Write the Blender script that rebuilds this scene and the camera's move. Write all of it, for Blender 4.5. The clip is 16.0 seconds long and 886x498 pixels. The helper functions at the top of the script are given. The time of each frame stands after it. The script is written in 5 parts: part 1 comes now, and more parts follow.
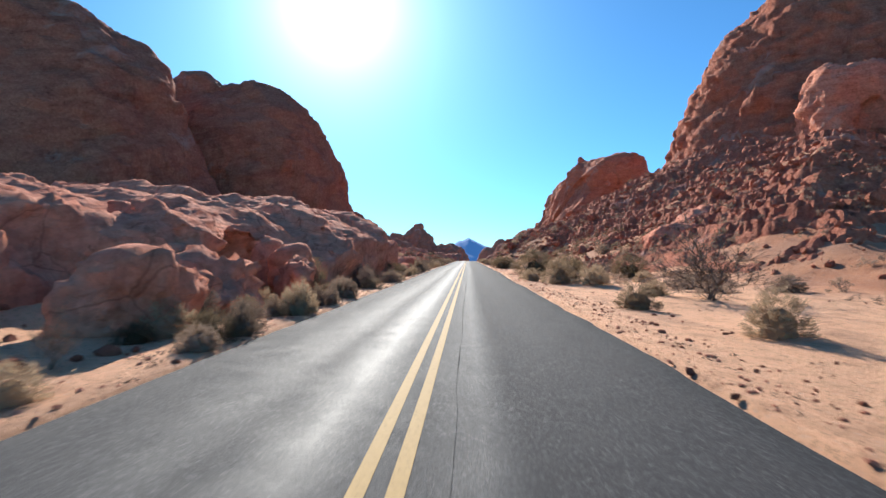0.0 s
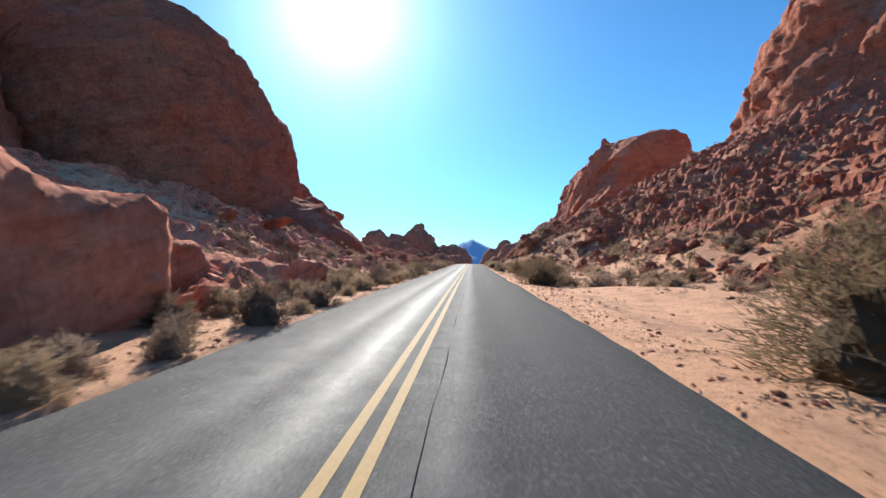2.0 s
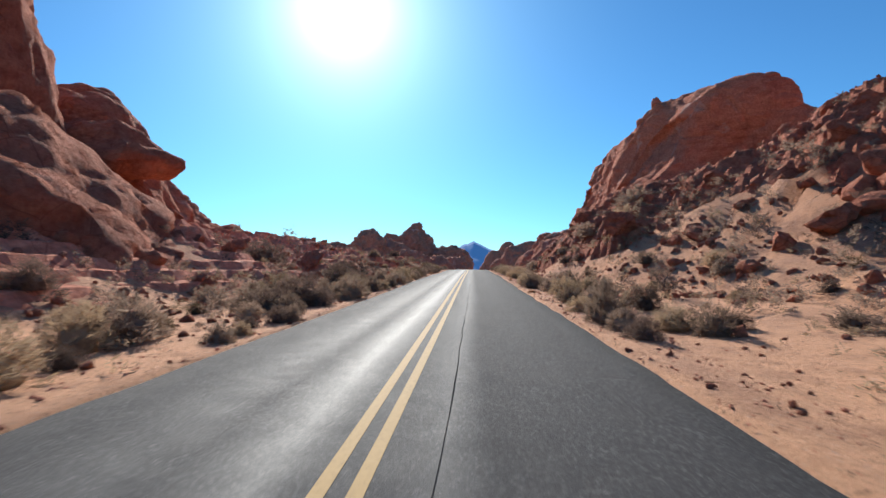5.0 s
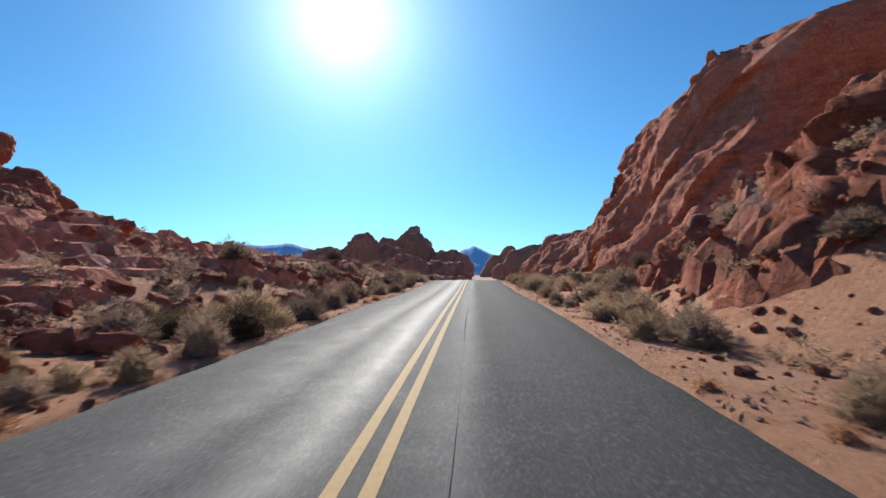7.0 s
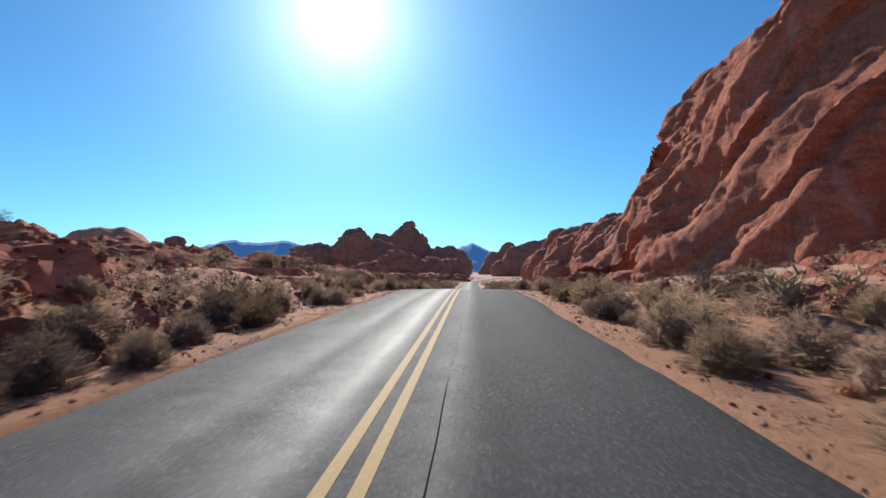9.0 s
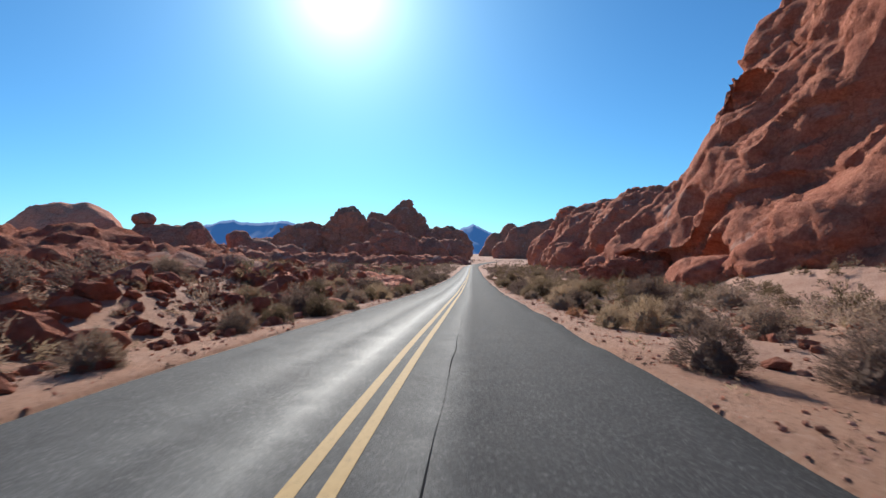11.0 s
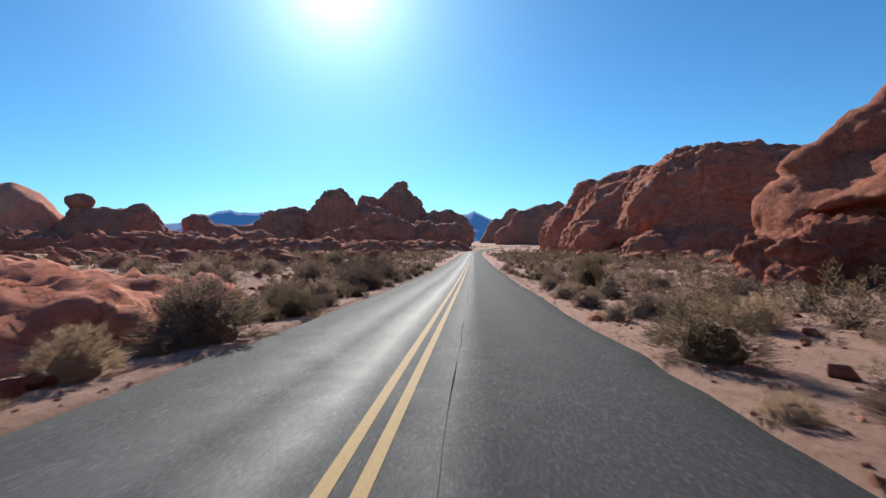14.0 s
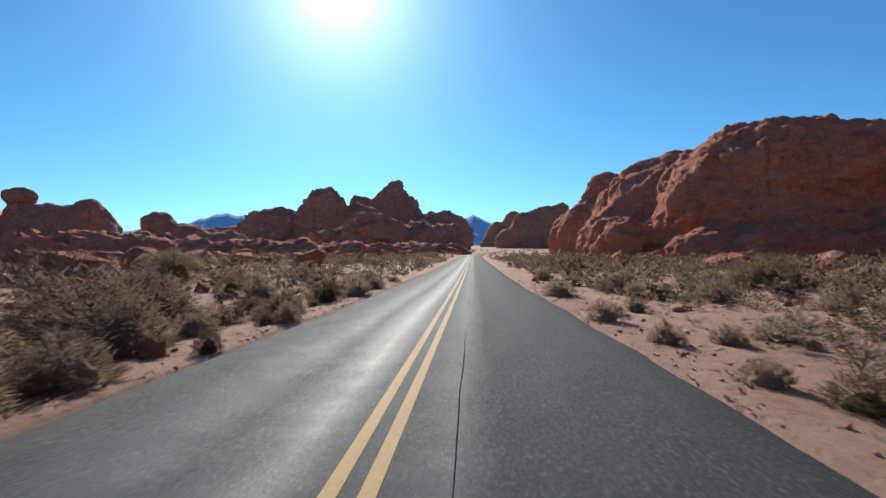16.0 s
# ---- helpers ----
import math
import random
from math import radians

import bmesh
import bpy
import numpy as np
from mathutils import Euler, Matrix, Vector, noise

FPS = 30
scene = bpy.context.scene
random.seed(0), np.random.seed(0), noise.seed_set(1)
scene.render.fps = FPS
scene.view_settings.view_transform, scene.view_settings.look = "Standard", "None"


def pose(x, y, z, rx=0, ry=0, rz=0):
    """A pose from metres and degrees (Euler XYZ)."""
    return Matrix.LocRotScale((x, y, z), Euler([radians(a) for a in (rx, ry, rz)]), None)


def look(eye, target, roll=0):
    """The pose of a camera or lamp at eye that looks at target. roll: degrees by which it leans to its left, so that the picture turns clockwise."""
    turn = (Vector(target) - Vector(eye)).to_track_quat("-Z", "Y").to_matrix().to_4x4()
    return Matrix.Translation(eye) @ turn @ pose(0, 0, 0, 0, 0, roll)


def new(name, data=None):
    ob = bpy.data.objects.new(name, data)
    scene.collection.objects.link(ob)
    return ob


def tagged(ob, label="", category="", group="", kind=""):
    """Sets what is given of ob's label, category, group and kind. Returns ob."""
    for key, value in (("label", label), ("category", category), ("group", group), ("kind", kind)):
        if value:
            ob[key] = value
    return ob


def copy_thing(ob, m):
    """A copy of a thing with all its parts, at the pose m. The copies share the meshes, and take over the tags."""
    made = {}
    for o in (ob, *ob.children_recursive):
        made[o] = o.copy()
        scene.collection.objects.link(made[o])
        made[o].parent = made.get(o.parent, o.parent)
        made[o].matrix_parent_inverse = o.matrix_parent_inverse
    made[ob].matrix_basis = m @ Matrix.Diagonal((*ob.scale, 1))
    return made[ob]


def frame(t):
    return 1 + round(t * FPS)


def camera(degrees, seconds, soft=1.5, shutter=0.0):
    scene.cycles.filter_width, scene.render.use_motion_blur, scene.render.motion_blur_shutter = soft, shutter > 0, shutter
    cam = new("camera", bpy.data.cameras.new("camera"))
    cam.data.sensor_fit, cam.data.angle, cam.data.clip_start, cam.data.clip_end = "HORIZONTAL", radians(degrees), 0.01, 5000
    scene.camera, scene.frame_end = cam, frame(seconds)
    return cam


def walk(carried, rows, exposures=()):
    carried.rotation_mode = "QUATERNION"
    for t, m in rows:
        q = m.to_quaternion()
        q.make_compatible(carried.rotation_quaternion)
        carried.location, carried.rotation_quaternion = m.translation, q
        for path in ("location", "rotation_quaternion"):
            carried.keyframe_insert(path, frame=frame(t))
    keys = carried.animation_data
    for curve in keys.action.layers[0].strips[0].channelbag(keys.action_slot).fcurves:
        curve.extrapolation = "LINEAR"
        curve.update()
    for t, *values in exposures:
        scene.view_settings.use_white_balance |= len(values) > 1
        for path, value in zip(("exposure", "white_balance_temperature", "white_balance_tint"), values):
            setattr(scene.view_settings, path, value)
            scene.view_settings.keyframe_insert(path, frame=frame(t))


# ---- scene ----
cam = camera(80.0, 16.0, soft=1.5, shutter=0.12)
# seconds, x, y, z, pitch, roll, yaw
ROWS = [
    (0, -0.23, 0.05, 1.50, 1.83, -0.46, 2.71),
    (0.5, -0.20, 9.72, 1.68, 1.85, -0.20, 2.56),
    (1, -0.13, 19.24, 1.89, 1.87, -0.06, 2.74),
    (1.5, 0.02, 28.31, 2.07, 1.87, -0.15, 2.91),
    (2, 0.07, 37.10, 2.22, 2.01, -0.16, 3.10),
    (2.5, 0.08, 45.94, 2.44, 2.10, -0.47, 3.13),
    (3, 0.08, 54.68, 2.61, 2.13, -0.67, 3.09),
    (5.5, 0.06, 98.06, 3.31, 2.33, -0.40, 3.36),
    (6, 0.04, 106.56, 3.46, 2.50, -0.27, 3.41),
    (6.5, -0.00, 115.04, 3.63, 2.67, -0.26, 3.37),
    (7, 0.01, 123.23, 3.81, 2.79, -0.06, 3.33),
    (7.5, 0.02, 131.27, 3.99, 2.81, -0.09, 3.27),
    (8, 0.04, 138.95, 4.13, 2.65, -0.24, 3.24),
    (8.5, 0.03, 146.37, 4.22, 2.54, -0.18, 3.22),
    (9, 0.06, 154.17, 4.28, 2.47, 0.02, 3.13),
    (10.25, 0.14, 173.90, 4.72, 1.25, -0.12, 3.16),
    (11.5, 0.22, 193.58, 4.46, -0.07, -0.33, 3.23),
    (12, 0.21, 201.48, 4.20, -0.54, 0.06, 3.29),
    (12.5, 0.19, 209.32, 3.86, -0.78, 0.33, 3.28),
    (13, 0.11, 217.28, 3.51, -0.91, 0.33, 3.29),
    (13.5, 0.07, 225.25, 3.17, -0.95, 0.36, 3.30),
    (14, 0.05, 233.39, 2.88, -0.84, 0.46, 3.31),
    (14.5, 0.12, 241.59, 2.65, -0.75, 0.49, 3.32),
    (15, 0.07, 250.05, 2.40, -0.63, 0.52, 3.31),
    (15.5, 0.01, 258.16, 2.18, -0.47, 0.51, 3.29),
    (16, -0.00, 265.57, 1.92, -0.39, 0.40, 3.27),
]
walk(cam, [(t, pose(x, y, z, 90 + pitch, roll, yaw)) for t, x, y, z, pitch, roll, yaw in ROWS],
     [(0, 0.92), (2.5, 0.80), (5.5, 0.60), (6.5, 0.52), (9, 0.49), (12.5, 0.45), (16, 0.43)])

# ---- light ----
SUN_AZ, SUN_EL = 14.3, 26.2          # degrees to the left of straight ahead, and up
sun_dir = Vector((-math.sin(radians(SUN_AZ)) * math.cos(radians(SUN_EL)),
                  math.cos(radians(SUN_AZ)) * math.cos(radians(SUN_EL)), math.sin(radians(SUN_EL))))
world = bpy.data.worlds.new("desert_sky")
scene.world = world
world.use_nodes = True
wn, wl = world.node_tree.nodes, world.node_tree.links
sky = wn.new("ShaderNodeTexSky")
sky.sky_type, sky.sun_disc = "NISHITA", False
sky.sun_elevation, sky.sun_rotation = radians(SUN_EL), radians(-SUN_AZ)
sky.altitude, sky.air_density, sky.dust_density, sky.ozone_density = 600, 1.0, 0.25, 3.0
tint = wn.new("ShaderNodeMix")
tint.data_type, tint.blend_type = "RGBA", "MULTIPLY"
tint.inputs[0].default_value, tint.inputs[7].default_value = 1.0, (0.39, 0.80, 1.06, 1)
wl.new(sky.outputs[0], tint.inputs[6])
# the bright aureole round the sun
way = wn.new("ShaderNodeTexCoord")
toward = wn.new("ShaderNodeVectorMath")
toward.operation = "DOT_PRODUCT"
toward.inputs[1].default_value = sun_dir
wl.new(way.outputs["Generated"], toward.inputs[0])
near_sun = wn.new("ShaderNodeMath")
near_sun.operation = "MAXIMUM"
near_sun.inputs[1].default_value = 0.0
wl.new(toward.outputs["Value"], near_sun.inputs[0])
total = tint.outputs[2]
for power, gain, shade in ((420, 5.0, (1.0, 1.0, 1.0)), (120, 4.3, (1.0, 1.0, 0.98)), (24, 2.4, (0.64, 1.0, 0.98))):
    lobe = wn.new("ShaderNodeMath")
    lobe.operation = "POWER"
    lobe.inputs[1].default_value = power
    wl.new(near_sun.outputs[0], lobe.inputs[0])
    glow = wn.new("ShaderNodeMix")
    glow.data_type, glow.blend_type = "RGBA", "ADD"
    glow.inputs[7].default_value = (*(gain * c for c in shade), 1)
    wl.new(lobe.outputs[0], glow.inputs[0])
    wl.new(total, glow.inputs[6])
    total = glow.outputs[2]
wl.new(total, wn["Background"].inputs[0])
wn["Background"].inputs[1].default_value = 0.084
sun = new("sun", bpy.data.lights.new("sun", "SUN"))
sun.data.energy, sun.data.angle, sun.data.color = 5.0, radians(0.53), (1.0, 0.95, 0.88)
sun.matrix_world = look((0, 0, 100), Vector((0, 0, 100)) - sun_dir)


# ---- numeric helpers ----
TABLE = np.random.RandomState(7).rand(65536).astype(np.float32)


def hashed(i, j, k):
    return TABLE[((i * 73856093) ^ (j * 19349663) ^ (k * 83492791)) & 65535]


def vnoise(p, scale, seed=0):
    """Smooth noise from -1 to 1 at an array of points; scale is the size of its lumps in metres."""
    q = p / scale + 17.3 * seed
    i = np.floor(q).astype(np.int64)
    u = (q - i).astype(np.float32)
    u = u * u * (3 - 2 * u)
    x, y, z = i[..., 0], i[..., 1], i[..., 2]
    out = 0
    for a in (0, 1):
        wx = u[..., 0] if a else 1 - u[..., 0]
        for b in (0, 1):
            wy = u[..., 1] if b else 1 - u[..., 1]
            for c in (0, 1):
                wz = u[..., 2] if c else 1 - u[..., 2]
                out = out + wx * wy * wz * hashed(x + a, y + b, z + c)
    return out * 2 - 1


def fbm(p, scale, octaves=4, seed=0, gain=0.5):
    total, amp = 0, 1.0
    for o in range(octaves):
        total = total + amp * vnoise(p, scale / 2 ** o, seed + o)
        amp *= gain
    return total


def cells(p, scale, seed=0):
    """Distances to the nearest and second nearest of scattered seeds, and a random value of the nearest."""
    q = p / scale + 9.7 * seed
    i = np.floor(q).astype(np.int64)
    near = np.full(q.shape[:-1], 9.0)
    second = np.full(q.shape[:-1], 9.0)
    rnd = np.zeros(q.shape[:-1])
    for a in (-1, 0, 1):
        for b in (-1, 0, 1):
            for c in (-1, 0, 1):
                k = i + (a, b, c)
                s = np.stack([hashed(k[..., 0] + 11 * m, k[..., 1] + 5 * m, k[..., 2] + 3 * m) for m in (1, 2, 3)], -1)
                d = np.linalg.norm(k + s - q, axis=-1)
                closer = d < near
                second = np.where(closer, near, np.minimum(second, d))
                rnd = np.where(closer, s[..., 0], rnd)
                near = np.minimum(near, d)
    return near, second, rnd


def chips(p, scale, seed=0):
    """Broken facets: every cell of a scattered pattern is a small tilted plane with its own offset."""
    q = p / scale + 5.3 * seed
    i = np.floor(q).astype(np.int64)
    near = np.full(q.shape[:-1], 9.0)
    out = np.zeros(q.shape[:-1])
    for a in (-1, 0, 1):
        for b in (-1, 0, 1):
            for c in (-1, 0, 1):
                k = i + (a, b, c)
                h = [hashed(k[..., 0] + 11 * m, k[..., 1] + 5 * m, k[..., 2] + 3 * m) for m in (1, 2, 3, 4, 5, 6)]
                s = np.stack(h[:3], -1)
                t = np.stack(h[3:], -1) - 0.5
                away = q - k - s
                dist = np.linalg.norm(away, axis=-1)
                closer = dist < near
                out = np.where(closer, (away * t).sum(-1) * 1.6 + (h[0] - 0.5) * 0.8, out)
                near = np.minimum(near, dist)
    return out * scale


ROAD_Y = (-80, -20, 0, 20, 40, 60, 98, 123, 139, 154, 165, 176, 186, 194, 201, 209, 225, 242, 266, 300, 350, 420, 500, 620)
ROAD_Z = (-1.5, -0.4, 0.0, 0.40, 0.79, 1.20, 1.81, 2.31, 2.63, 2.80, 3.00, 3.18, 3.20, 3.00, 2.70, 2.36, 1.67, 1.13, 0.42, -0.30, -0.95, -1.5, -2.0, -2.4)


def road_z(y):
    """Height of the road's middle, in a smooth line through its knots."""
    ky, kz = np.array(ROAD_Y, float), np.array(ROAD_Z, float)
    slope = np.gradient(kz, ky)
    y = np.clip(np.asarray(y, float), ky[0], ky[-1])
    i = np.clip(np.searchsorted(ky, y) - 1, 0, len(ky) - 2)
    h = ky[i + 1] - ky[i]
    t = (y - ky[i]) / h
    return ((2 * t**3 - 3 * t**2 + 1) * kz[i] + (t**3 - 2 * t**2 + t) * h * slope[i]
            + (3 * t**2 - 2 * t**3) * kz[i + 1] + (t**3 - t**2) * h * slope[i + 1])


def road_x(y):
    """Sideways shift of the road, which bends away far ahead."""
    y = np.asarray(y, float)
    return np.maximum(y - 400, 0) ** 2 * 0.0004


def ramp(v, a, b):
    t = np.clip((v - a) / (b - a), 0, 1)
    return t * t * (3 - 2 * t)


ROAD_L, ROAD_R, MIDDLE = -4.05, 2.6, -0.8


def slope_foot(y):
    """Where the rocky slope on the right meets the flat."""
    return np.interp(y, (0, 20, 45, 70, 95, 110, 122, 136, 148, 158, 168, 200), (24, 21, 16.5, 14, 13, 10.5, 8, 5.2, 6.5, 11, 22, 24))


def ground_z(x, y, fine=True):
    """Height of the desert floor."""
    x, y = np.asarray(x, float), np.asarray(y, float)
    base = road_z(y)
    xr = x - road_x(y)
    out = np.maximum(np.maximum(ROAD_L - xr, xr - ROAD_R), 0)
    p = np.stack([x, y, np.zeros_like(x)], -1)
    z = base - 0.05 - 0.10 * ramp(out, 0.2, 2.5)
    # foot of the slopes on either side
    foot_r = slope_foot(y) + 1.2 * fbm(p, 16, 2, 51)
    high_r = 25 * ramp(y, 15, 110) * (1 - ramp(y, 163, 196)) + 2.0 * ramp(y, 170, 200) * (1 - ramp(y, 225, 260))
    off_r = np.maximum(xr - foot_r, 0)
    bank = ramp(y, 112, 130) * (1 - ramp(y, 148, 166))
    up_r = np.minimum(off_r * (0.50 + 0.12 * ramp(y, 98, 116) - 0.10 * bank) + 1.2 * bank * ramp(off_r, 0.5, 6.0), high_r)
    foot_l = -8.6 - 2 * ramp(y, 48, 60) + 4.2 * ramp(y, 125, 150) - 1.0 * ramp(y, 225, 240) + 0.8 * fbm(p, 11, 2, 57)
    slope_l = 0.10 + 0.32 * ramp(y, 50, 75) * (1 - ramp(y, 118, 135)) + 0.20 * ramp(y, 115, 145) * (1 - ramp(y, 222, 236))
    cap_l = 9 - 5.6 * ramp(y, 112, 138) - 2.2 * ramp(y, 145, 172) - 0.7 * ramp(y, 220, 250)
    up_l = np.minimum(np.maximum(foot_l - xr, 0) * slope_l, cap_l)
    z = z + up_r + up_l
    far = ramp(np.abs(x), 60, 240) * ramp(y, 200, 400)
    z = z + far * 2.0
    # broken rock on the steep parts
    stony = np.clip(ramp(up_r, 1.0, 5) + ramp(up_l, 0.5, 3) * (1 - ramp(y, 222, 240)), 0, 1)
    near, second, rnd = cells(p + 0.6 * vnoise(p, 3, 61)[..., None], 2.1, 4)
    near2, second2, rnd2 = cells(p, 0.9, 5)
    z = z + stony * (0.9 * (rnd - 0.5) + 0.45 * (rnd2 - 0.5) - 0.3 * np.exp(-((second - near) / 0.12) ** 2))
    rough = ramp(out, 0.3, 5)
    z = z + rough * (0.30 * fbm(p, 9, 3, 3) + 0.10 * fbm(p, 2.0, 2, 8))
    if fine:
        z = z + ramp(out, 0.0, 0.6) * 0.03 * fbm(p, 0.7, 2, 21)
    # bed under the road
    z = np.where(out <= 0, base - 0.25, z)
    return z


# ---- materials ----
def material(name):
    m = bpy.data.materials.new(name)
    m.use_nodes = True
    nt = m.node_tree
    return m, nt.nodes, nt.links, nt.nodes["Principled BSDF"]


def n_noise(nodes, links, scale, detail=6, rough=0.6, vec=None, dist=0.0):
    n = nodes.new("ShaderNodeTexNoise")
    n.inputs["Scale"].default_value, n.inputs["Detail"].default_value = scale, detail
    n.inputs["Roughness"].default_value, n.inputs["Distortion"].default_value = rough, dist
    if vec is not None:
        links.new(vec, n.inputs["Vector"])
    return n.outputs["Fac"]


def n_ramp(nodes, links, fac, *stops):
    r = nodes.new("ShaderNodeValToRGB")
    while len(r.color_ramp.elements) < len(stops):
        r.color_ramp.elements.new(0.5)
    for e, (at, c) in zip(r.color_ramp.elements, stops):
        e.position, e.color = at, (*c, 1) if len(c) == 3 else c
    links.new(fac, r.inputs[0])
    return r.outputs[0]


def n_mix(nodes, links, fac, a, b, blend="MIX"):
    m = nodes.new("ShaderNodeMix")
    m.data_type, m.blend_type = "RGBA", blend
    for sock, v in ((m.inputs[0], fac), (m.inputs[6], a), (m.inputs[7], b)):
        if isinstance(v, (int, float)):
            sock.default_value = v
        elif isinstance(v, tuple):
            sock.default_value = (*v, 1)
        else:
            links.new(v, sock)
    return m.outputs[2]


def n_math(nodes, links, op, a, b=0.0):
    m = nodes.new("ShaderNodeMath")
    m.operation = op
    for sock, v in zip(m.inputs, (a, b)):
        if isinstance(v, (int, float)):
            sock.default_value = v
        else:
            links.new(v, sock)
    return m.outputs[0]


def n_bump(nodes, links, bsdf, *layers):
    prev = None
    for height, strength, dist in layers:
        b = nodes.new("ShaderNodeBump")
        b.inputs["Strength"].default_value, b.inputs["Distance"].default_value = strength, dist
        links.new(height, b.inputs["Height"])
        if prev:
            links.new(prev, b.inputs["Normal"])
        prev = b.outputs[0]
    links.new(prev, bsdf.inputs["Normal"])


def n_coord(nodes, links, scale=(1, 1, 1), turn=(0, 0, 0)):
    tc = nodes.new("ShaderNodeTexCoord")
    mp = nodes.new("ShaderNodeMapping")
    mp.vector_type, mp.inputs["Rotation"].default_value = "TEXTURE", turn
    scale = tuple(1 / s for s in scale)
    mp.inputs["Scale"].default_value = scale
    links.new(tc.outputs["Object"], mp.inputs[0])
    return mp.outputs[0]


def sandstone(name, light, mid, dark, bed=0.8, fine=1.0, relief=1.0):
    m, nodes, links, bsdf = material(name)
    p = n_coord(nodes, links)
    flat = n_coord(nodes, links, (0.22, 0.22, bed), (0.22, -0.15, 0.0))
    big = n_noise(nodes, links, 0.09, 5, 0.6, p)
    strata = n_noise(nodes, links, 1.3, 6, 0.65, flat, 0.6)
    grain = n_noise(nodes, links, 2.6 * fine, 10, 0.7, p)
    streak = n_noise(nodes, links, 0.5, 6, 0.6, n_coord(nodes, links, (1, 1, 0.12)), 0.5)
    col = n_ramp(nodes, links, strata, (0.22, dark), (0.46, mid), (0.70, light))
    col = n_mix(nodes, links, n_ramp(nodes, links, big, (0.35, (0, 0, 0)), (0.65, (0.55, 0.55, 0.55))), col, light)
    col = n_mix(nodes, links, n_ramp(nodes, links, streak, (0.56, (0, 0, 0)), (0.72, (0.65, 0.65, 0.65))), col, dark)
    pits = n_noise(nodes, links, 1.1 * fine, 8, 0.72, n_coord(nodes, links, (1, 1, 1.5), (0.4, 0.2, 0.0)), 0.8)
    col = n_mix(nodes, links, n_ramp(nodes, links, grain, (0.38, (0,) * 3), (0.62, (0.8,) * 3)), col, n_mix(nodes, links, 1.0, col, (0.66, 0.58, 0.55), "MULTIPLY"))
    col = n_mix(nodes, links, n_ramp(nodes, links, pits, (0.30, (0.75,) * 3), (0.42, (0,) * 3)), col, tuple(0.6 * v for v in dark))
    patch = n_noise(nodes, links, 0.11, 5, 0.6, n_coord(nodes, links, (1, 1, 1.3), (0.5, -0.3, 0.0)), 0.6)
    col = n_mix(nodes, links, n_ramp(nodes, links, patch, (0.60, (0, 0, 0)), (0.68, (0.45, 0.45, 0.45))), col, (0.50, 0.40, 0.35))
    vor = nodes.new("ShaderNodeTexVoronoi")
    vor.feature = "DISTANCE_TO_EDGE"
    vor.inputs["Scale"].default_value = 0.42 * fine
    wander = nodes.new("ShaderNodeMix")
    wander.data_type = "RGBA"
    wander.blend_type = "ADD"
    wander.inputs[0].default_value = 4.5 / fine
    links.new(n_coord(nodes, links, (1, 1, 1.6), (0.3, -0.2, 0.0)), wander.inputs[6])
    turb = nodes.new("ShaderNodeTexNoise")
    turb.inputs["Scale"].default_value, turb.inputs["Detail"].default_value = 0.5 * fine, 5
    links.new(p, turb.inputs["Vector"])
    links.new(turb.outputs["Color"], wander.inputs[7])
    links.new(wander.outputs[2], vor.inputs["Vector"])
    crack = n_ramp(nodes, links, vor.outputs["Distance"], (0.0, (0, 0, 0)), (0.05, (1, 1, 1)))
    col = n_mix(nodes, links, n_ramp(nodes, links, vor.outputs["Distance"], (0.0, (0.5, 0.5, 0.5)), (0.02, (0, 0, 0))), col, n_mix(nodes, links, n_ramp(nodes, links, big, (0.50, (0, 0, 0)), (0.56, (1, 1, 1))), col, tuple(0.5 * v for v in dark)))
    links.new(col, bsdf.inputs["Base Color"])
    bsdf.inputs["Roughness"].default_value = 0.96
    bsdf.inputs["Specular IOR Level"].default_value = 0.05
    n_bump(nodes, links, bsdf, (strata, 0.35 * relief, 0.3), (pits, 0.5 * relief, 0.4), (grain, 1.0 * relief, 0.35), (n_noise(nodes, links, 14 * fine, 6, 0.7, p), 0.6, 0.05))
    return m


ROCK = sandstone("red_sandstone", (0.59, 0.255, 0.165), (0.465, 0.168, 0.109), (0.23, 0.076, 0.052))
ROCK_FAR = sandstone("dark_red_sandstone", (0.52, 0.25, 0.175), (0.41, 0.175, 0.12), (0.21, 0.092, 0.068), fine=0.4)
ROCK_PALE = sandstone("pale_weathered_sandstone", (0.80, 0.39, 0.265), (0.68, 0.26, 0.17), (0.38, 0.12, 0.077), bed=1.6, relief=0.6)


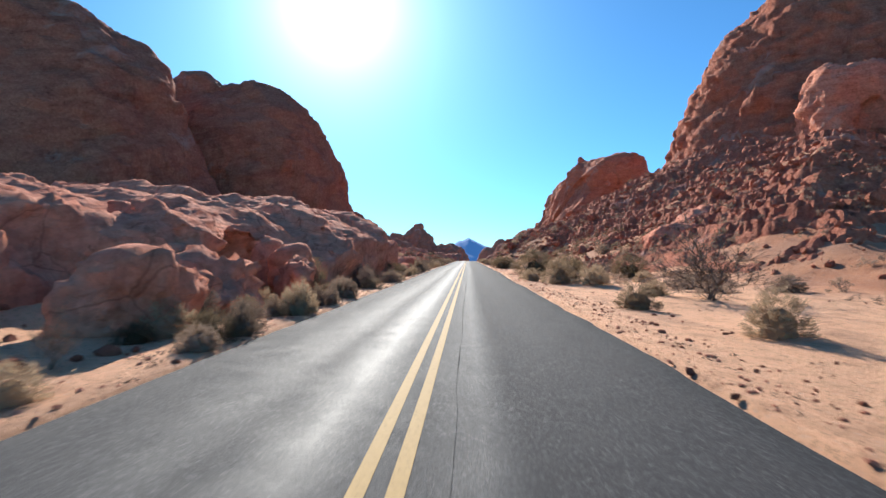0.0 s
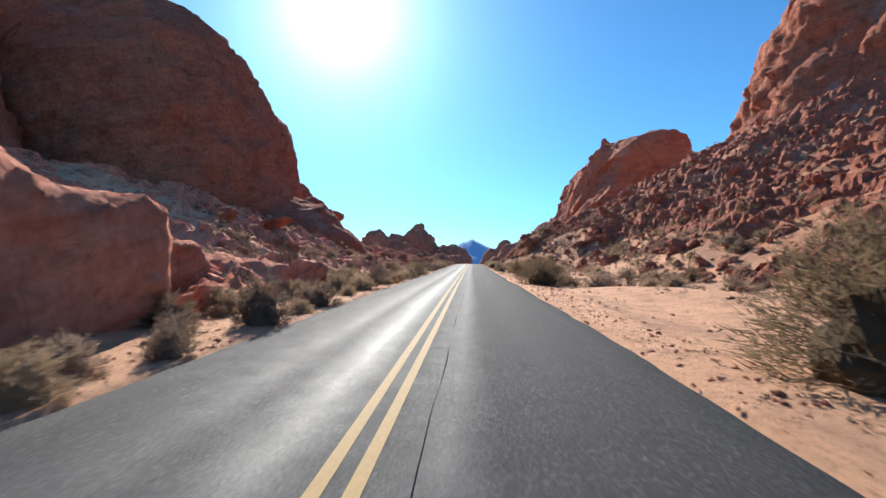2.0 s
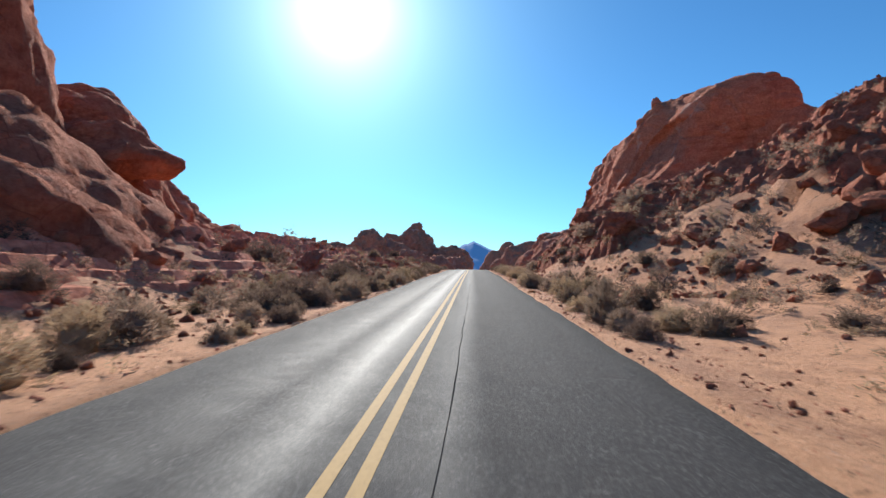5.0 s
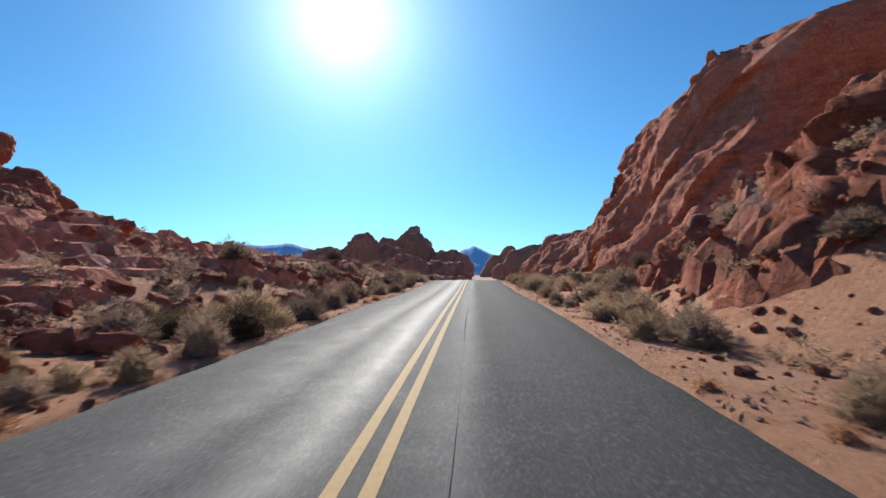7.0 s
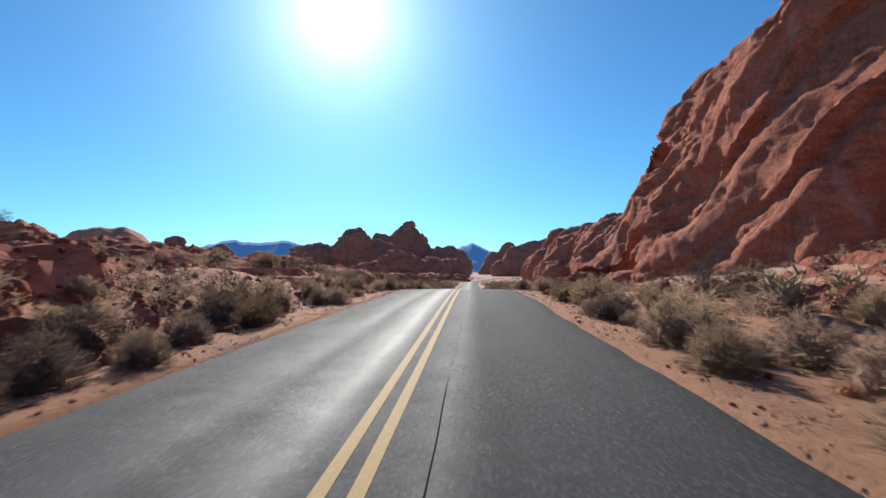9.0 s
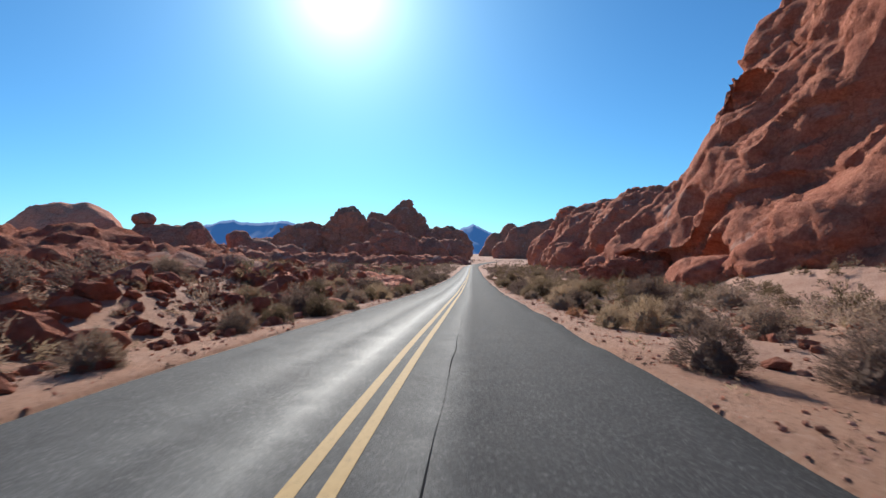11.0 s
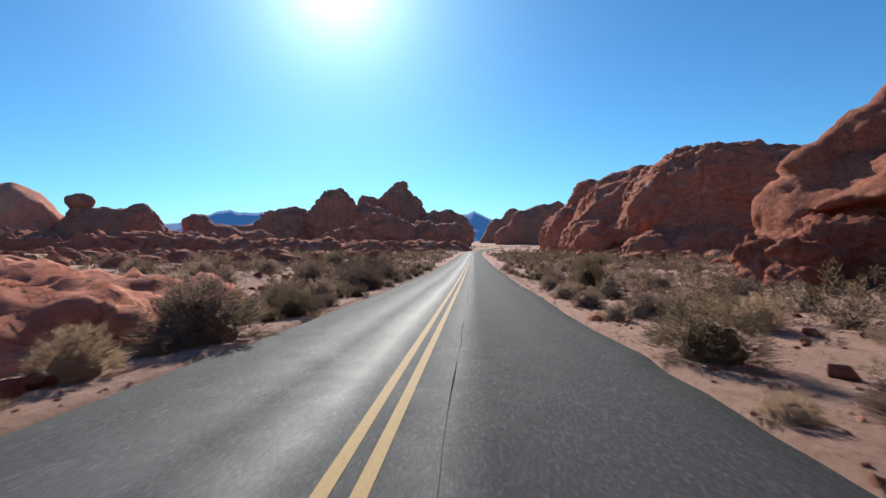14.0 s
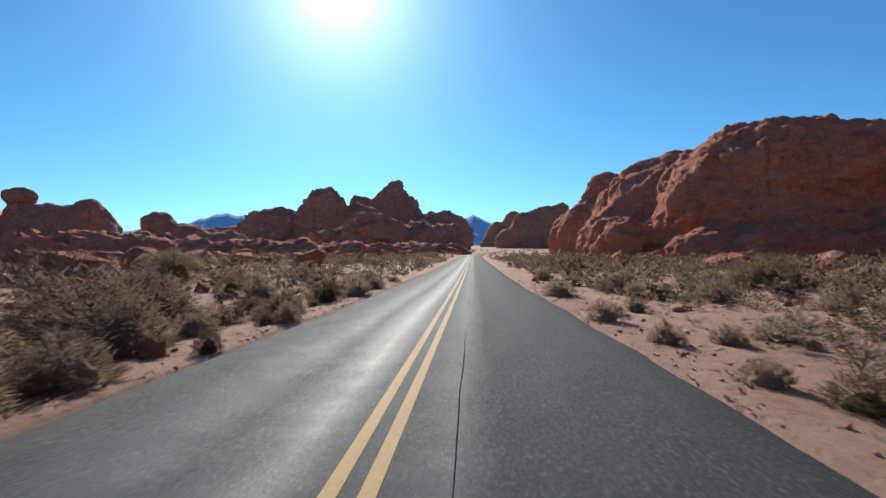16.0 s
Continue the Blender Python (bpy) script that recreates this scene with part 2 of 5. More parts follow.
def sand_material():
    m, nodes, links, bsdf = material("red_desert_sand")
    p = n_coord(nodes, links)
    a = n_noise(nodes, links, 0.13, 6, 0.6, p)
    b = n_noise(nodes, links, 1.1, 8, 0.7, p)
    c = n_noise(nodes, links, 11, 8, 0.78, p)
    d = n_noise(nodes, links, 0.45, 7, 0.65, n_coord(nodes, links, (1.0, 0.22, 1.0)), 0.4)
    col = n_ramp(nodes, links, a, (0.35, (0.44, 0.19, 0.105)), (0.55, (0.50, 0.26, 0.155)), (0.7, (0.40, 0.215, 0.155)))
    # loose pale sand at the canyon's mouth, grey-pink gravel further on
    sep = nodes.new("ShaderNodeSeparateXYZ")
    links.new(p, sep.inputs[0])
    along = n_math(nodes, links, "ADD", n_math(nodes, links, "DIVIDE", sep.outputs[1], 240.0), n_math(nodes, links, "MULTIPLY", n_math(nodes, links, "SUBTRACT", a, 0.5), 0.25))
    flat = n_ramp(nodes, links, n_math(nodes, links, "DIVIDE", sep.outputs[0], 100.0), (0.13, (1,) * 3), (0.20, (0,) * 3))
    pale = n_math(nodes, links, "MULTIPLY", n_ramp(nodes, links, along, (0.36, (0.9,) * 3), (0.54, (0.15,) * 3)), flat)
    col = n_mix(nodes, links, pale, col, (0.88, 0.50, 0.305))
    col = n_mix(nodes, links, n_ramp(nodes, links, along, (0.70, (0,) * 3), (0.88, (0.75,) * 3)), col, (0.48, 0.31, 0.245))
    col = n_mix(nodes, links, n_ramp(nodes, links, d, (0.50, (0, 0, 0)), (0.62, (0.4, 0.4, 0.4))), col, (0.34, 0.19, 0.135))
    col = n_mix(nodes, links, n_ramp(nodes, links, b, (0.50, (0, 0, 0)), (0.74, (0.6, 0.6, 0.6))), col, (0.30, 0.135, 0.085))
    col = n_mix(nodes, links, n_ramp(nodes, links, c, (0.55, (0, 0, 0)), (0.66, (0.9, 0.9, 0.9))), col, (0.15, 0.08, 0.06))
    col = n_mix(nodes, links, n_ramp(nodes, links, c, (0.34, (0.7, 0.7, 0.7)), (0.44, (0, 0, 0))), col, (0.62, 0.46, 0.37))
    links.new(col, bsdf.inputs["Base Color"])
    bsdf.inputs["Roughness"].default_value = 0.95
    bsdf.inputs["Specular IOR Level"].default_value = 0.05
    n_bump(nodes, links, bsdf, (d, 0.7, 0.25), (b, 1.0, 0.16), (c, 1.0, 0.07))
    return m


SAND = sand_material()


def asphalt_material():
    m, nodes, links, bsdf = material("worn_asphalt")
    p = n_coord(nodes, links)
    sep = nodes.new("ShaderNodeSeparateXYZ")
    links.new(p, sep.inputs[0])
    wob = n_noise(nodes, links, 0.6, 4, 0.6, n_coord(nodes, links, (1, 0.08, 1)))
    across = n_math(nodes, links, "ADD", sep.outputs[0], n_math(nodes, links, "MULTIPLY", n_math(nodes, links, "SUBTRACT", wob, 0.5), 0.5))
    unit = n_math(nodes, links, "DIVIDE", n_math(nodes, links, "ADD", across, 4.0), 6.45)
    # polished wheel tracks run along the lanes; paler colour there adds to their sheen
    worn = n_ramp(nodes, links, unit, (0.0, (0.1,) * 3), (0.11, (0.25,) * 3), (0.24, (0.55,) * 3), (0.30, (0.35,) * 3),
                  (0.40, (0.9,) * 3), (0.46, (0.45,) * 3), (0.53, (0.35,) * 3), (0.60, (0.60,) * 3), (0.66, (0.10,) * 3), (0.80, (0.12,) * 3), (0.9, (0.02,) * 3))
    spots = n_noise(nodes, links, 2.2, 6, 0.7, p)
    stone = nodes.new("ShaderNodeTexVoronoi")
    stone.inputs["Scale"].default_value = 70
    links.new(p, stone.inputs["Vector"])
    chips = n_noise(nodes, links, 26, 5, 0.85, p)
    col = n_ramp(nodes, links, chips, (0.38, (0.008, 0.008, 0.009)), (0.53, (0.024, 0.024, 0.026)), (0.66, (0.15, 0.145, 0.14)))
    # part of the tracks' sun sheen is mixed in as lighter colour
    col = n_mix(nodes, links, n_math(nodes, links, "MULTIPLY", worn, 0.30), col, (0.14, 0.155, 0.155))
    col = n_mix(nodes, links, n_math(nodes, links, "MULTIPLY", spots, 0.5), col, (0.045, 0.044, 0.046))
    links.new(col, bsdf.inputs["Base Color"])
    rough = n_math(nodes, links, "SUBTRACT", 0.97, n_math(nodes, links, "MULTIPLY", worn, 0.33))
    links.new(n_math(nodes, links, "ADD", rough, n_math(nodes, links, "MULTIPLY", n_math(nodes, links, "SUBTRACT", spots, 0.5), 0.25)), bsdf.inputs["Roughness"])
    bsdf.inputs["Specular IOR Level"].default_value = 0.28
    n_bump(nodes, links, bsdf, (stone.outputs["Distance"], 0.5, 0.012), (chips, 0.6, 0.010))
    return m


ASPHALT = asphalt_material()


def paint_material():
    m, nodes, links, bsdf = material("worn_yellow_paint")
    p = n_coord(nodes, links)
    a = n_noise(nodes, links, 24, 6, 0.8, p)
    b = n_noise(nodes, links, 1.5, 5, 0.6, p)
    col = n_ramp(nodes, links, a, (0.30, (0.10, 0.075, 0.045)), (0.44, (0.40, 0.255, 0.09)), (0.7, (0.50, 0.33, 0.13)))
    col = n_mix(nodes, links, n_math(nodes, links, "MULTIPLY", b, 0.5), col, (0.33, 0.21, 0.08))
    links.new(col, bsdf.inputs["Base Color"])
    bsdf.inputs["Roughness"].default_value = 0.8
    bsdf.inputs["Specular IOR Level"].default_value = 0.2
    n_bump(nodes, links, bsdf, (a, 0.4, 0.004))
    return m


PAINT = paint_material()


def plain_material(name, colour, rough=0.9, vary=0.35, scale=6.0):
    m, nodes, links, bsdf = material(name)
    a = n_noise(nodes, links, scale, 5, 0.7, n_coord(nodes, links))
    links.new(n_mix(nodes, links, n_math(nodes, links, "MULTIPLY", a, 1.0), tuple(c * (1 - vary) for c in colour), tuple(c * (1 + vary) for c in colour)), bsdf.inputs["Base Color"])
    bsdf.inputs["Roughness"].default_value = rough
    bsdf.inputs["Specular IOR Level"].default_value = 0.2
    return m


TAR = plain_material("dark_tar_seam", (0.030, 0.030, 0.031), 1.0)
TAR.node_tree.nodes["Principled BSDF"].inputs["Specular IOR Level"].default_value = 0.0
# distance haze put into the rock's colour: blue base and a weak glow
HAZE_BLUE = plain_material("haze_tinted_far_rock", (0.05, 0.11, 0.24), 1.0, 0.15, 0.004)
HAZE_BLUE.node_tree.nodes["Principled BSDF"].inputs["Emission Color"].default_value = (0.035, 0.115, 0.28, 1)
HAZE_BLUE.node_tree.nodes["Principled BSDF"].inputs["Emission Strength"].default_value = 0.55


# ---- building helpers ----
def mesh_object(name, verts, faces, mat, parent=None, label="", smooth=True):
    me = bpy.data.meshes.new(name)
    verts, faces = np.asarray(verts, np.float32), np.asarray(faces, np.int32)
    n, k = len(faces), faces.shape[1]
    me.vertices.add(len(verts))
    me.vertices.foreach_set("co", verts.ravel())
    me.loops.add(n * k)
    me.loops.foreach_set("vertex_index", faces.ravel())
    me.polygons.add(n)
    me.polygons.foreach_set("loop_start", np.arange(0, n * k, k, dtype=np.int32))
    me.polygons.foreach_set("loop_total", np.full(n, k, np.int32))
    me.polygons.foreach_set("use_smooth", np.full(n, smooth))
    me.update(calc_edges=True)
    me.validate()
    me.materials.append(mat)
    ob = new(name, me)
    if parent:
        ob.parent = parent
    if label:
        ob["label"] = label
    return ob


def grid_faces(nu, nv):
    i = np.arange(nu * nv).reshape(nu, nv)
    return np.stack([i[:-1, :-1], i[1:, :-1], i[1:, 1:], i[:-1, 1:]], -1).reshape(-1, 4)


def surface(field, lo, step):
    """Surface of field = 0 (negative inside) on a regular grid, as vertices and quads."""
    inside = field < 0
    nx, ny, nz = field.shape
    total = np.zeros((nx - 1, ny - 1, nz - 1, 3), np.float32)
    count = np.zeros((nx - 1, ny - 1, nz - 1), np.float32)
    for ax in range(3):
        a = [slice(None)] * 3
        b = [slice(None)] * 3
        a[ax], b[ax] = slice(0, -1), slice(1, None)
        fa, fb = field[tuple(a)], field[tuple(b)]
        cross = inside[tuple(a)] != inside[tuple(b)]
        t = np.where(cross, fa / np.where(cross, fa - fb, 1), 0).astype(np.float32)
        o1, o2 = [d for d in range(3) if d != ax]
        for i in (0, 1):
            for j in (0, 1):
                s = [slice(None)] * 3
                s[o1] = slice(i, field.shape[o1] - 1 + i)
                s[o2] = slice(j, field.shape[o2] - 1 + j)
                c = cross[tuple(s)]
                total[..., ax] += np.where(c, t[tuple(s)], 0)
                total[..., o1] += np.where(c, i, 0)
                total[..., o2] += np.where(c, j, 0)
                count += c
    act = count > 0
    index = np.full(count.shape, -1, np.int64)
    index[act] = np.arange(act.sum())
    ijk = np.argwhere(act)
    verts = (ijk + total[act] / count[act][:, None]) * step + np.asarray(lo)
    quads = []
    for ax in range(3):
        a = [slice(1, -1)] * 3
        b = [slice(1, -1)] * 3
        a[ax], b[ax] = slice(0, -1), slice(1, None)
        ia, ib = inside[tuple(a)], inside[tuple(b)]
        where = np.argwhere(ia != ib)
        flip = ib[tuple(where.T)]
        base = where + 1
        base[:, ax] -= 1
        o1, o2 = (ax + 1) % 3, (ax + 2) % 3
        corner = []
        for i, j in ((0, 0), (1, 0), (1, 1), (0, 1)):
            c = base.copy()
            c[:, o1] += i - 1
            c[:, o2] += j - 1
            corner.append(index[tuple(c.T)])
        q = np.stack(corner, 1)
        q[flip] = q[flip][:, ::-1]
        quads.append(q)
    return verts, np.concatenate(quads)


def normals_of(verts, quads):
    n = np.cross(verts[quads[:, 2]] - verts[quads[:, 0]], verts[quads[:, 3]] - verts[quads[:, 1]])
    out = np.zeros_like(verts)
    for k in range(4):
        np.add.at(out, quads[:, k], n)
    return out / np.maximum(np.linalg.norm(out, axis=1, keepdims=True), 1e-9)


def rock_shape(lumps, step, blend, rough, ledge, lump, block, seed, floor=-6.0, first=None, box=None):
    """Rounded lumps (x, y, z, half sizes, squareness) melted together, then weathered."""
    arr = np.array(lumps, float)
    arr[:, 3] = np.abs(arr[:, 3])
    lo = (arr[:, :3] - arr[:, 3:6]).min(0) - 3 * step - 2
    hi = (arr[:, :3] + arr[:, 3:6]).max(0) + 3 * step + 2
    if box:
        lo, hi = np.array(box[0], float), np.array(box[1], float)
    lo[2] = max(floor, lo[2])
    axes = [np.arange(a, b, step) for a, b in zip(lo, hi)]
    ax, ay, az = (a.astype(np.float32) for a in axes)
    ax, ay, az = ax[:, None, None], ay[None, :, None], az[None, None, :]
    per, swing = lump * 0.45, lump * 0.10
    wx = ax + swing * (np.sin(ay / per + seed) * np.cos(az / per * 1.3 + 2 * seed) + 0.4 * np.sin(ay / per * 2.7 + az / per * 2.1))
    wy = ay + swing * (np.sin(ax / per + 3 * seed) * np.cos(az / per * 1.2 + seed) + 0.4 * np.sin(ax / per * 2.5 - az / per * 2.3))
    wz = az + swing * (np.sin(ax / per * 1.1 + 5 * seed) * np.cos(ay / per + seed) + 0.4 * np.sin(ax / per * 2.2 + ay / per * 2.6))
    field = first(wx, wy, wz).astype(np.float32) if first else None
    for x, y, z, rx, ry, rz, n in lumps:
        carve, rx = rx < 0, abs(rx)
        d = np.abs((wx - x) / rx) ** n + np.abs((wy - y) / ry) ** n + np.abs((wz - z) / rz) ** n
        d = (d ** (1 / n) - 1) * min(rx, ry, rz)
        if field is None:
            field = d
        elif carve:
            field = np.maximum(field, -d)
        else:
            h = np.clip(0.5 + 0.5 * (field - d) / blend, 0, 1)
            field = field * (1 - h) + d * h - blend * h * (1 - h)
    verts, quads = surface(field, lo, step)
    nrm = normals_of(verts, quads)
    # weathering: rounded lumps, slanting cracks, worn beds, pockets and broken facets
    tilt = verts @ np.array(((1, 0, 0.25), (0, 1, 0.1), (-0.2, -0.1, 1)))
    move = rough * 0.07 * lump * fbm(verts, lump * 0.6, 3, seed + 3)
    zz = tilt[:, 2] + 1.0 * fbm(verts, lump * 1.6, 2, seed + 11)
    for wave, amp in ((2.9, 1.0), (1.13, 0.5), (0.47, 0.22)):
        s = zz / (wave * max(lump / 8.0, 0.35))
        saw = s - np.floor(s)
        keep = np.clip(0.4 + 0.9 * vnoise(verts, lump * 0.8, seed + 5), 0, 1)
        move -= ledge * amp * 0.5 * keep * np.clip(1 - saw / 0.3, 0, 1)
    for size, deep in ((0.9, 0.06), (0.38, 0.035), (0.16, 0.018)):
        wob = tilt * (1, 1, 1.7) + 0.5 * size * lump * np.stack([vnoise(verts, size * lump * 0.7, seed + k) for k in (71, 72, 73)], 1)
        ridge = 1 - np.abs(vnoise(wob, size * lump, seed + 20))
        move -= rough * deep * lump * np.clip((ridge - 0.78) / 0.22, 0, 1) ** 2
    pock = vnoise(verts, lump * 0.35, seed + 9)
    move -= rough * 0.06 * lump * np.clip(pock - 0.35, 0, 1) * 2
    bent = tilt * (1, 1, 1.5) + 0.08 * lump * np.stack([vnoise(verts, lump * 0.4, seed + k) for k in (81, 82, 83)], 1)
    broken = np.clip(0.55 + 1.1 * vnoise(verts, lump * 1.1, seed + 90), 0.1, 1)
    move += broken * rough * (0.16 * chips(bent, lump * 0.55, seed + 1) + 0.17 * chips(bent, lump * 0.2, seed + 2))
    if block:
        move += 0.30 * chips(bent, block, seed + 4) + 0.26 * chips(bent, block * 0.4, seed + 5)
    move += rough * 0.16 * min(step, 1.2) * fbm(verts, step * 2.6, 2, seed + 15)
    verts = verts + nrm * move[:, None]
    return verts, quads


def rock_mass(name, label, lumps, step, mat, blend=3.0, rough=1.0, ledge=0.5, lump=8.0, block=0.0, seed=0, pieces=(), first=None, box=None):
    """A rock formation: its body, and pieces that stand out from it: (name, label, lumps)."""
    top = tagged(new(name), label, "rock formation")
    base = np.array((lumps[0][0], lumps[0][1], 0.0))
    top.location = base
    v, q = rock_shape(lumps, step, blend, rough, ledge, lump, block, seed, -6.0, first, box)
    mesh_object("rock_body", v - base, q, mat, top)
    for k, (piece, words, shape, *stone) in enumerate(pieces):
        v, q = rock_shape(shape, step * 0.7, blend * 0.4, rough, ledge * 0.6, max(lump * 0.5, 2.5), block * 0.4, seed + 3 * k + 1, -20)
        mesh_object(piece, v - base, q, stone[0] if stone else mat, top, words)
    return top


# ---- ground and road ----
def spread(parts):
    out = []
    for a, b, s in parts:
        out.append(np.arange(a, b, s))
    return np.concatenate(out)


def grow(start, end, first, factor):
    out, v, s = [], start, first
    while abs(v) < abs(end):
        out.append(v)
        v += s if end > start else -s
        s *= factor
    return np.array(out + [end])


gx = np.concatenate([grow(-60, -4000, 3, 1.12)[::-1], np.arange(-59, -14, 1.0), np.arange(-14, -4.1, 0.35), [-4.05, -4.0, -0.8, 2.55, 2.6],
                     np.arange(2.8, 14, 0.35), np.arange(14, 59.5, 1.0), grow(60, 4000, 3, 1.12)])
gy = np.concatenate([np.arange(-60, 0, 2.0), np.arange(0, 300, 0.9), np.arange(300, 620, 4.0), grow(620, 4700, 12, 1.12)])
GX, GY = np.meshgrid(gx, gy, indexing="ij")
GXs = GX + road_x(GY)
GZ = ground_z(GXs, GY)
ground = mesh_object("ground", np.stack([GXs, GY, GZ], -1).reshape(-1, 3), grid_faces(len(gx), len(gy)), SAND)
tagged(ground, "red desert sand and gravel sloping up beside the road", "ground", kind="structure")


def shelf_z(x, y):
    """Height of the bare broken rock that shows through the sand on the slopes."""
    x, y = np.asarray(x, float), np.asarray(y, float)
    p = np.stack([x, y, np.zeros_like(x)], -1)
    g = ground_z(x, y, False)
    bent = p + 0.7 * np.stack([vnoise(p, 2.5, 62), vnoise(p, 2.5, 63), p[..., 2]], -1)
    near, second, rnd = cells(bent * (1, 0.7, 1), 1.9, 14)
    near2, second2, rnd2 = cells(bent, 0.8, 15)
    # thin beds stepping up the left bank
    bed = 0.5
    h = g + 0.6 * fbm(p * (0.6, 1, 1), 4.5, 3, 31) + 0.16 * (rnd - 0.5) + 0.08 * (rnd2 - 0.5) + 0.5
    q = np.floor(h / bed) * bed
    f = (h - q) / bed
    left = q + bed * (0.25 * f + 0.75 * ramp(f, 0.88, 1.0)) + 0.05 * fbm(p, 0.9, 2, 33)
    cover = ramp(-x + 2.5 * fbm(p, 8, 2, 34), 9.0, 10.5) * ramp(y, 60, 70) * (1 - ramp(y, 240, 252))
    cover = cover * (1 - 0.95 * ramp(vnoise(p, 7, 35), -0.35, 0.0) * (ramp(y, 166, 178) * (1 - ramp(y, 200, 215)))) * (1 - ramp(-x, 62, 68))
    z = left - 2.5 * (1 - cover)
    # fallen blocks on the right slope
    foot = slope_foot(y) - 0.4
    right = g + 0.85 * (rnd - 0.45) + 0.5 * (rnd2 - 0.5) - 0.25 * np.exp(-((second - near) / 0.10) ** 2) - 0.12 * np.exp(-((second2 - near2) / 0.08) ** 2) + 0.15 * fbm(p, 1.2, 2, 36)
    cover = ramp(x - foot + 1.0 * fbm(p, 9, 2, 37), -0.6, 1.4) * ramp(y, 20, 40) * (1 - ramp(y, 196, 208)) * (1 - 0.5 * ramp(vnoise(p, 6, 38), 0.45, 0.7))
    cover = cover * (1 - 0.8 * ramp(y, 66, 84) * (1 - ramp(y, 118, 127)) * (1 - ramp(x - foot + 2 * fbm(p, 7, 2, 47), 6, 11)))
    # worn beds crop out of the slope between the fallen blocks
    step = g + 0.9 * fbm(p * (1, 0.5, 1), 7, 3, 39) + 0.3
    low = np.floor(step / 1.3) * 1.3
    f = (step - low) / 1.3
    beds = low + 1.3 * (0.3 * f + 0.7 * ramp(f, 0.8, 1.0)) + 0.20 * (rnd - 0.5) + 0.12 * (rnd2 - 0.5) + 0.08 * fbm(p, 0.9, 2, 33)
    crop = 0.9 * ramp(vnoise(p, 13, 44), -0.45, -0.1)
    right = right * (1 - crop) + beds * crop + 0.38
    return np.where(x < 0, z, right - 2.5 * (1 - cover))


def top_z(x, y):
    """The upper surface of sand and bare rock."""
    return np.maximum(ground_z(x, y), shelf_z(x, y))


for words, ax, ay in (
        ("thin beds of red slickrock stepping up the bank", np.concatenate([np.arange(-66, -34, 0.6), np.arange(-34, -8, 0.3)]), np.arange(60, 253, 0.42)),
        ("jumbled red sandstone blocks covering the slope", np.concatenate([np.arange(4.6, 32, 0.34), np.arange(32, 60, 0.55)]), np.arange(22, 208, 0.45))):
    SX, SY = np.meshgrid(ax, ay, indexing="ij")
    SZ = shelf_z(SX, SY)
    deep = SZ < ground_z(SX, SY) - 0.7
    quads = np.array(grid_faces(len(ax), len(ay)))
    quads = quads[~deep.reshape(-1)[quads].all(1)]
    shelf = mesh_object("slickrock_shelf", np.stack([SX, SY, SZ], -1).reshape(-1, 3), quads, ROCK if ax[0] > 0 else ROCK_PALE, smooth=False)
    tagged(shelf, words, "bare rock", kind="structure")


def edge_wander(y, seed):
    p = np.stack([y, y * 0 + seed, y * 0], -1)
    return 0.10 * vnoise(p, 5.0, seed) + 0.05 * vnoise(p, 1.3, seed + 1) + 0.02 * vnoise(p, 0.4, seed + 2)


def ribbon(name, left, right, y, top, mat, n=2, thick=0.0, crown=0.0, parent=None, label=""):
    """A long strip laid along the road between two wandering edges."""
    rows = []
    for k in range(n):
        f = k / (n - 1)
        x = left + (right - left) * f
        z = road_z(y) + top - crown * ((x - MIDDLE) / 3.2) ** 2
        rows.append(np.stack([x + road_x(y), y, z], -1))
    if thick:
        rows = [rows[0] - (0, 0, thick)] + rows + [rows[-1] - (0, 0, thick)]
    v = np.stack(rows, 0)
    return mesh_object(name, v.reshape(-1, 3), grid_faces(len(rows), len(y)), mat, parent, label)


ry = np.concatenate([np.arange(-60, 320, 0.5), np.arange(320, 640, 4.0)])
lay = np.maximum(0.9 * np.exp(-((ry - 72.0) / 2.5) ** 2), 0.0)
road = ribbon("road", ROAD_L + edge_wander(ry, 3), ROAD_R + edge_wander(ry, 9) - 0.2 * lay, ry, 0.0, ASPHALT, n=14, thick=0.3, crown=0.05)
tagged(road, "grey worn two-lane asphalt road with polished wheel tracks", "road", kind="structure")
ly = np.concatenate([np.arange(-60, 320, 1.0), np.arange(320, 600, 4.0)])
for off in (-0.125, 0.125):
    w = 0.058 + 0.004 * vnoise(np.stack([ly, ly * 0 + off, ly * 0], -1), 3, 2)
    line = ribbon("road_marking", MIDDLE + off - w, MIDDLE + off + w, ly, 0.004, PAINT)
    tagged(line, "worn yellow line painted along the road's middle", "road marking", "double yellow line", "structure")
sw = np.arange(-60, 320, 0.25)
sp = np.stack([sw, sw * 0, sw * 0], -1)
seam_x = np.interp(sw, (0, 40, 85, 118, 153, 198, 220, 270), (-0.36, -0.30, -0.20, -0.09, -0.26, -0.08, -0.22, -0.15)) + 0.03 * vnoise(sp, 6, 5) + 0.02 * vnoise(sp, 1.2, 6)
half = np.clip(0.003 + 0.006 * vnoise(sp, 1.6, 7), 0.0012, 0.010)
seam = ribbon("road_seam", seam_x - half, seam_x + half, sw, 0.0035, TAR)
tagged(seam, "dark cracked seam between the asphalt lanes", "road crack", kind="structure")

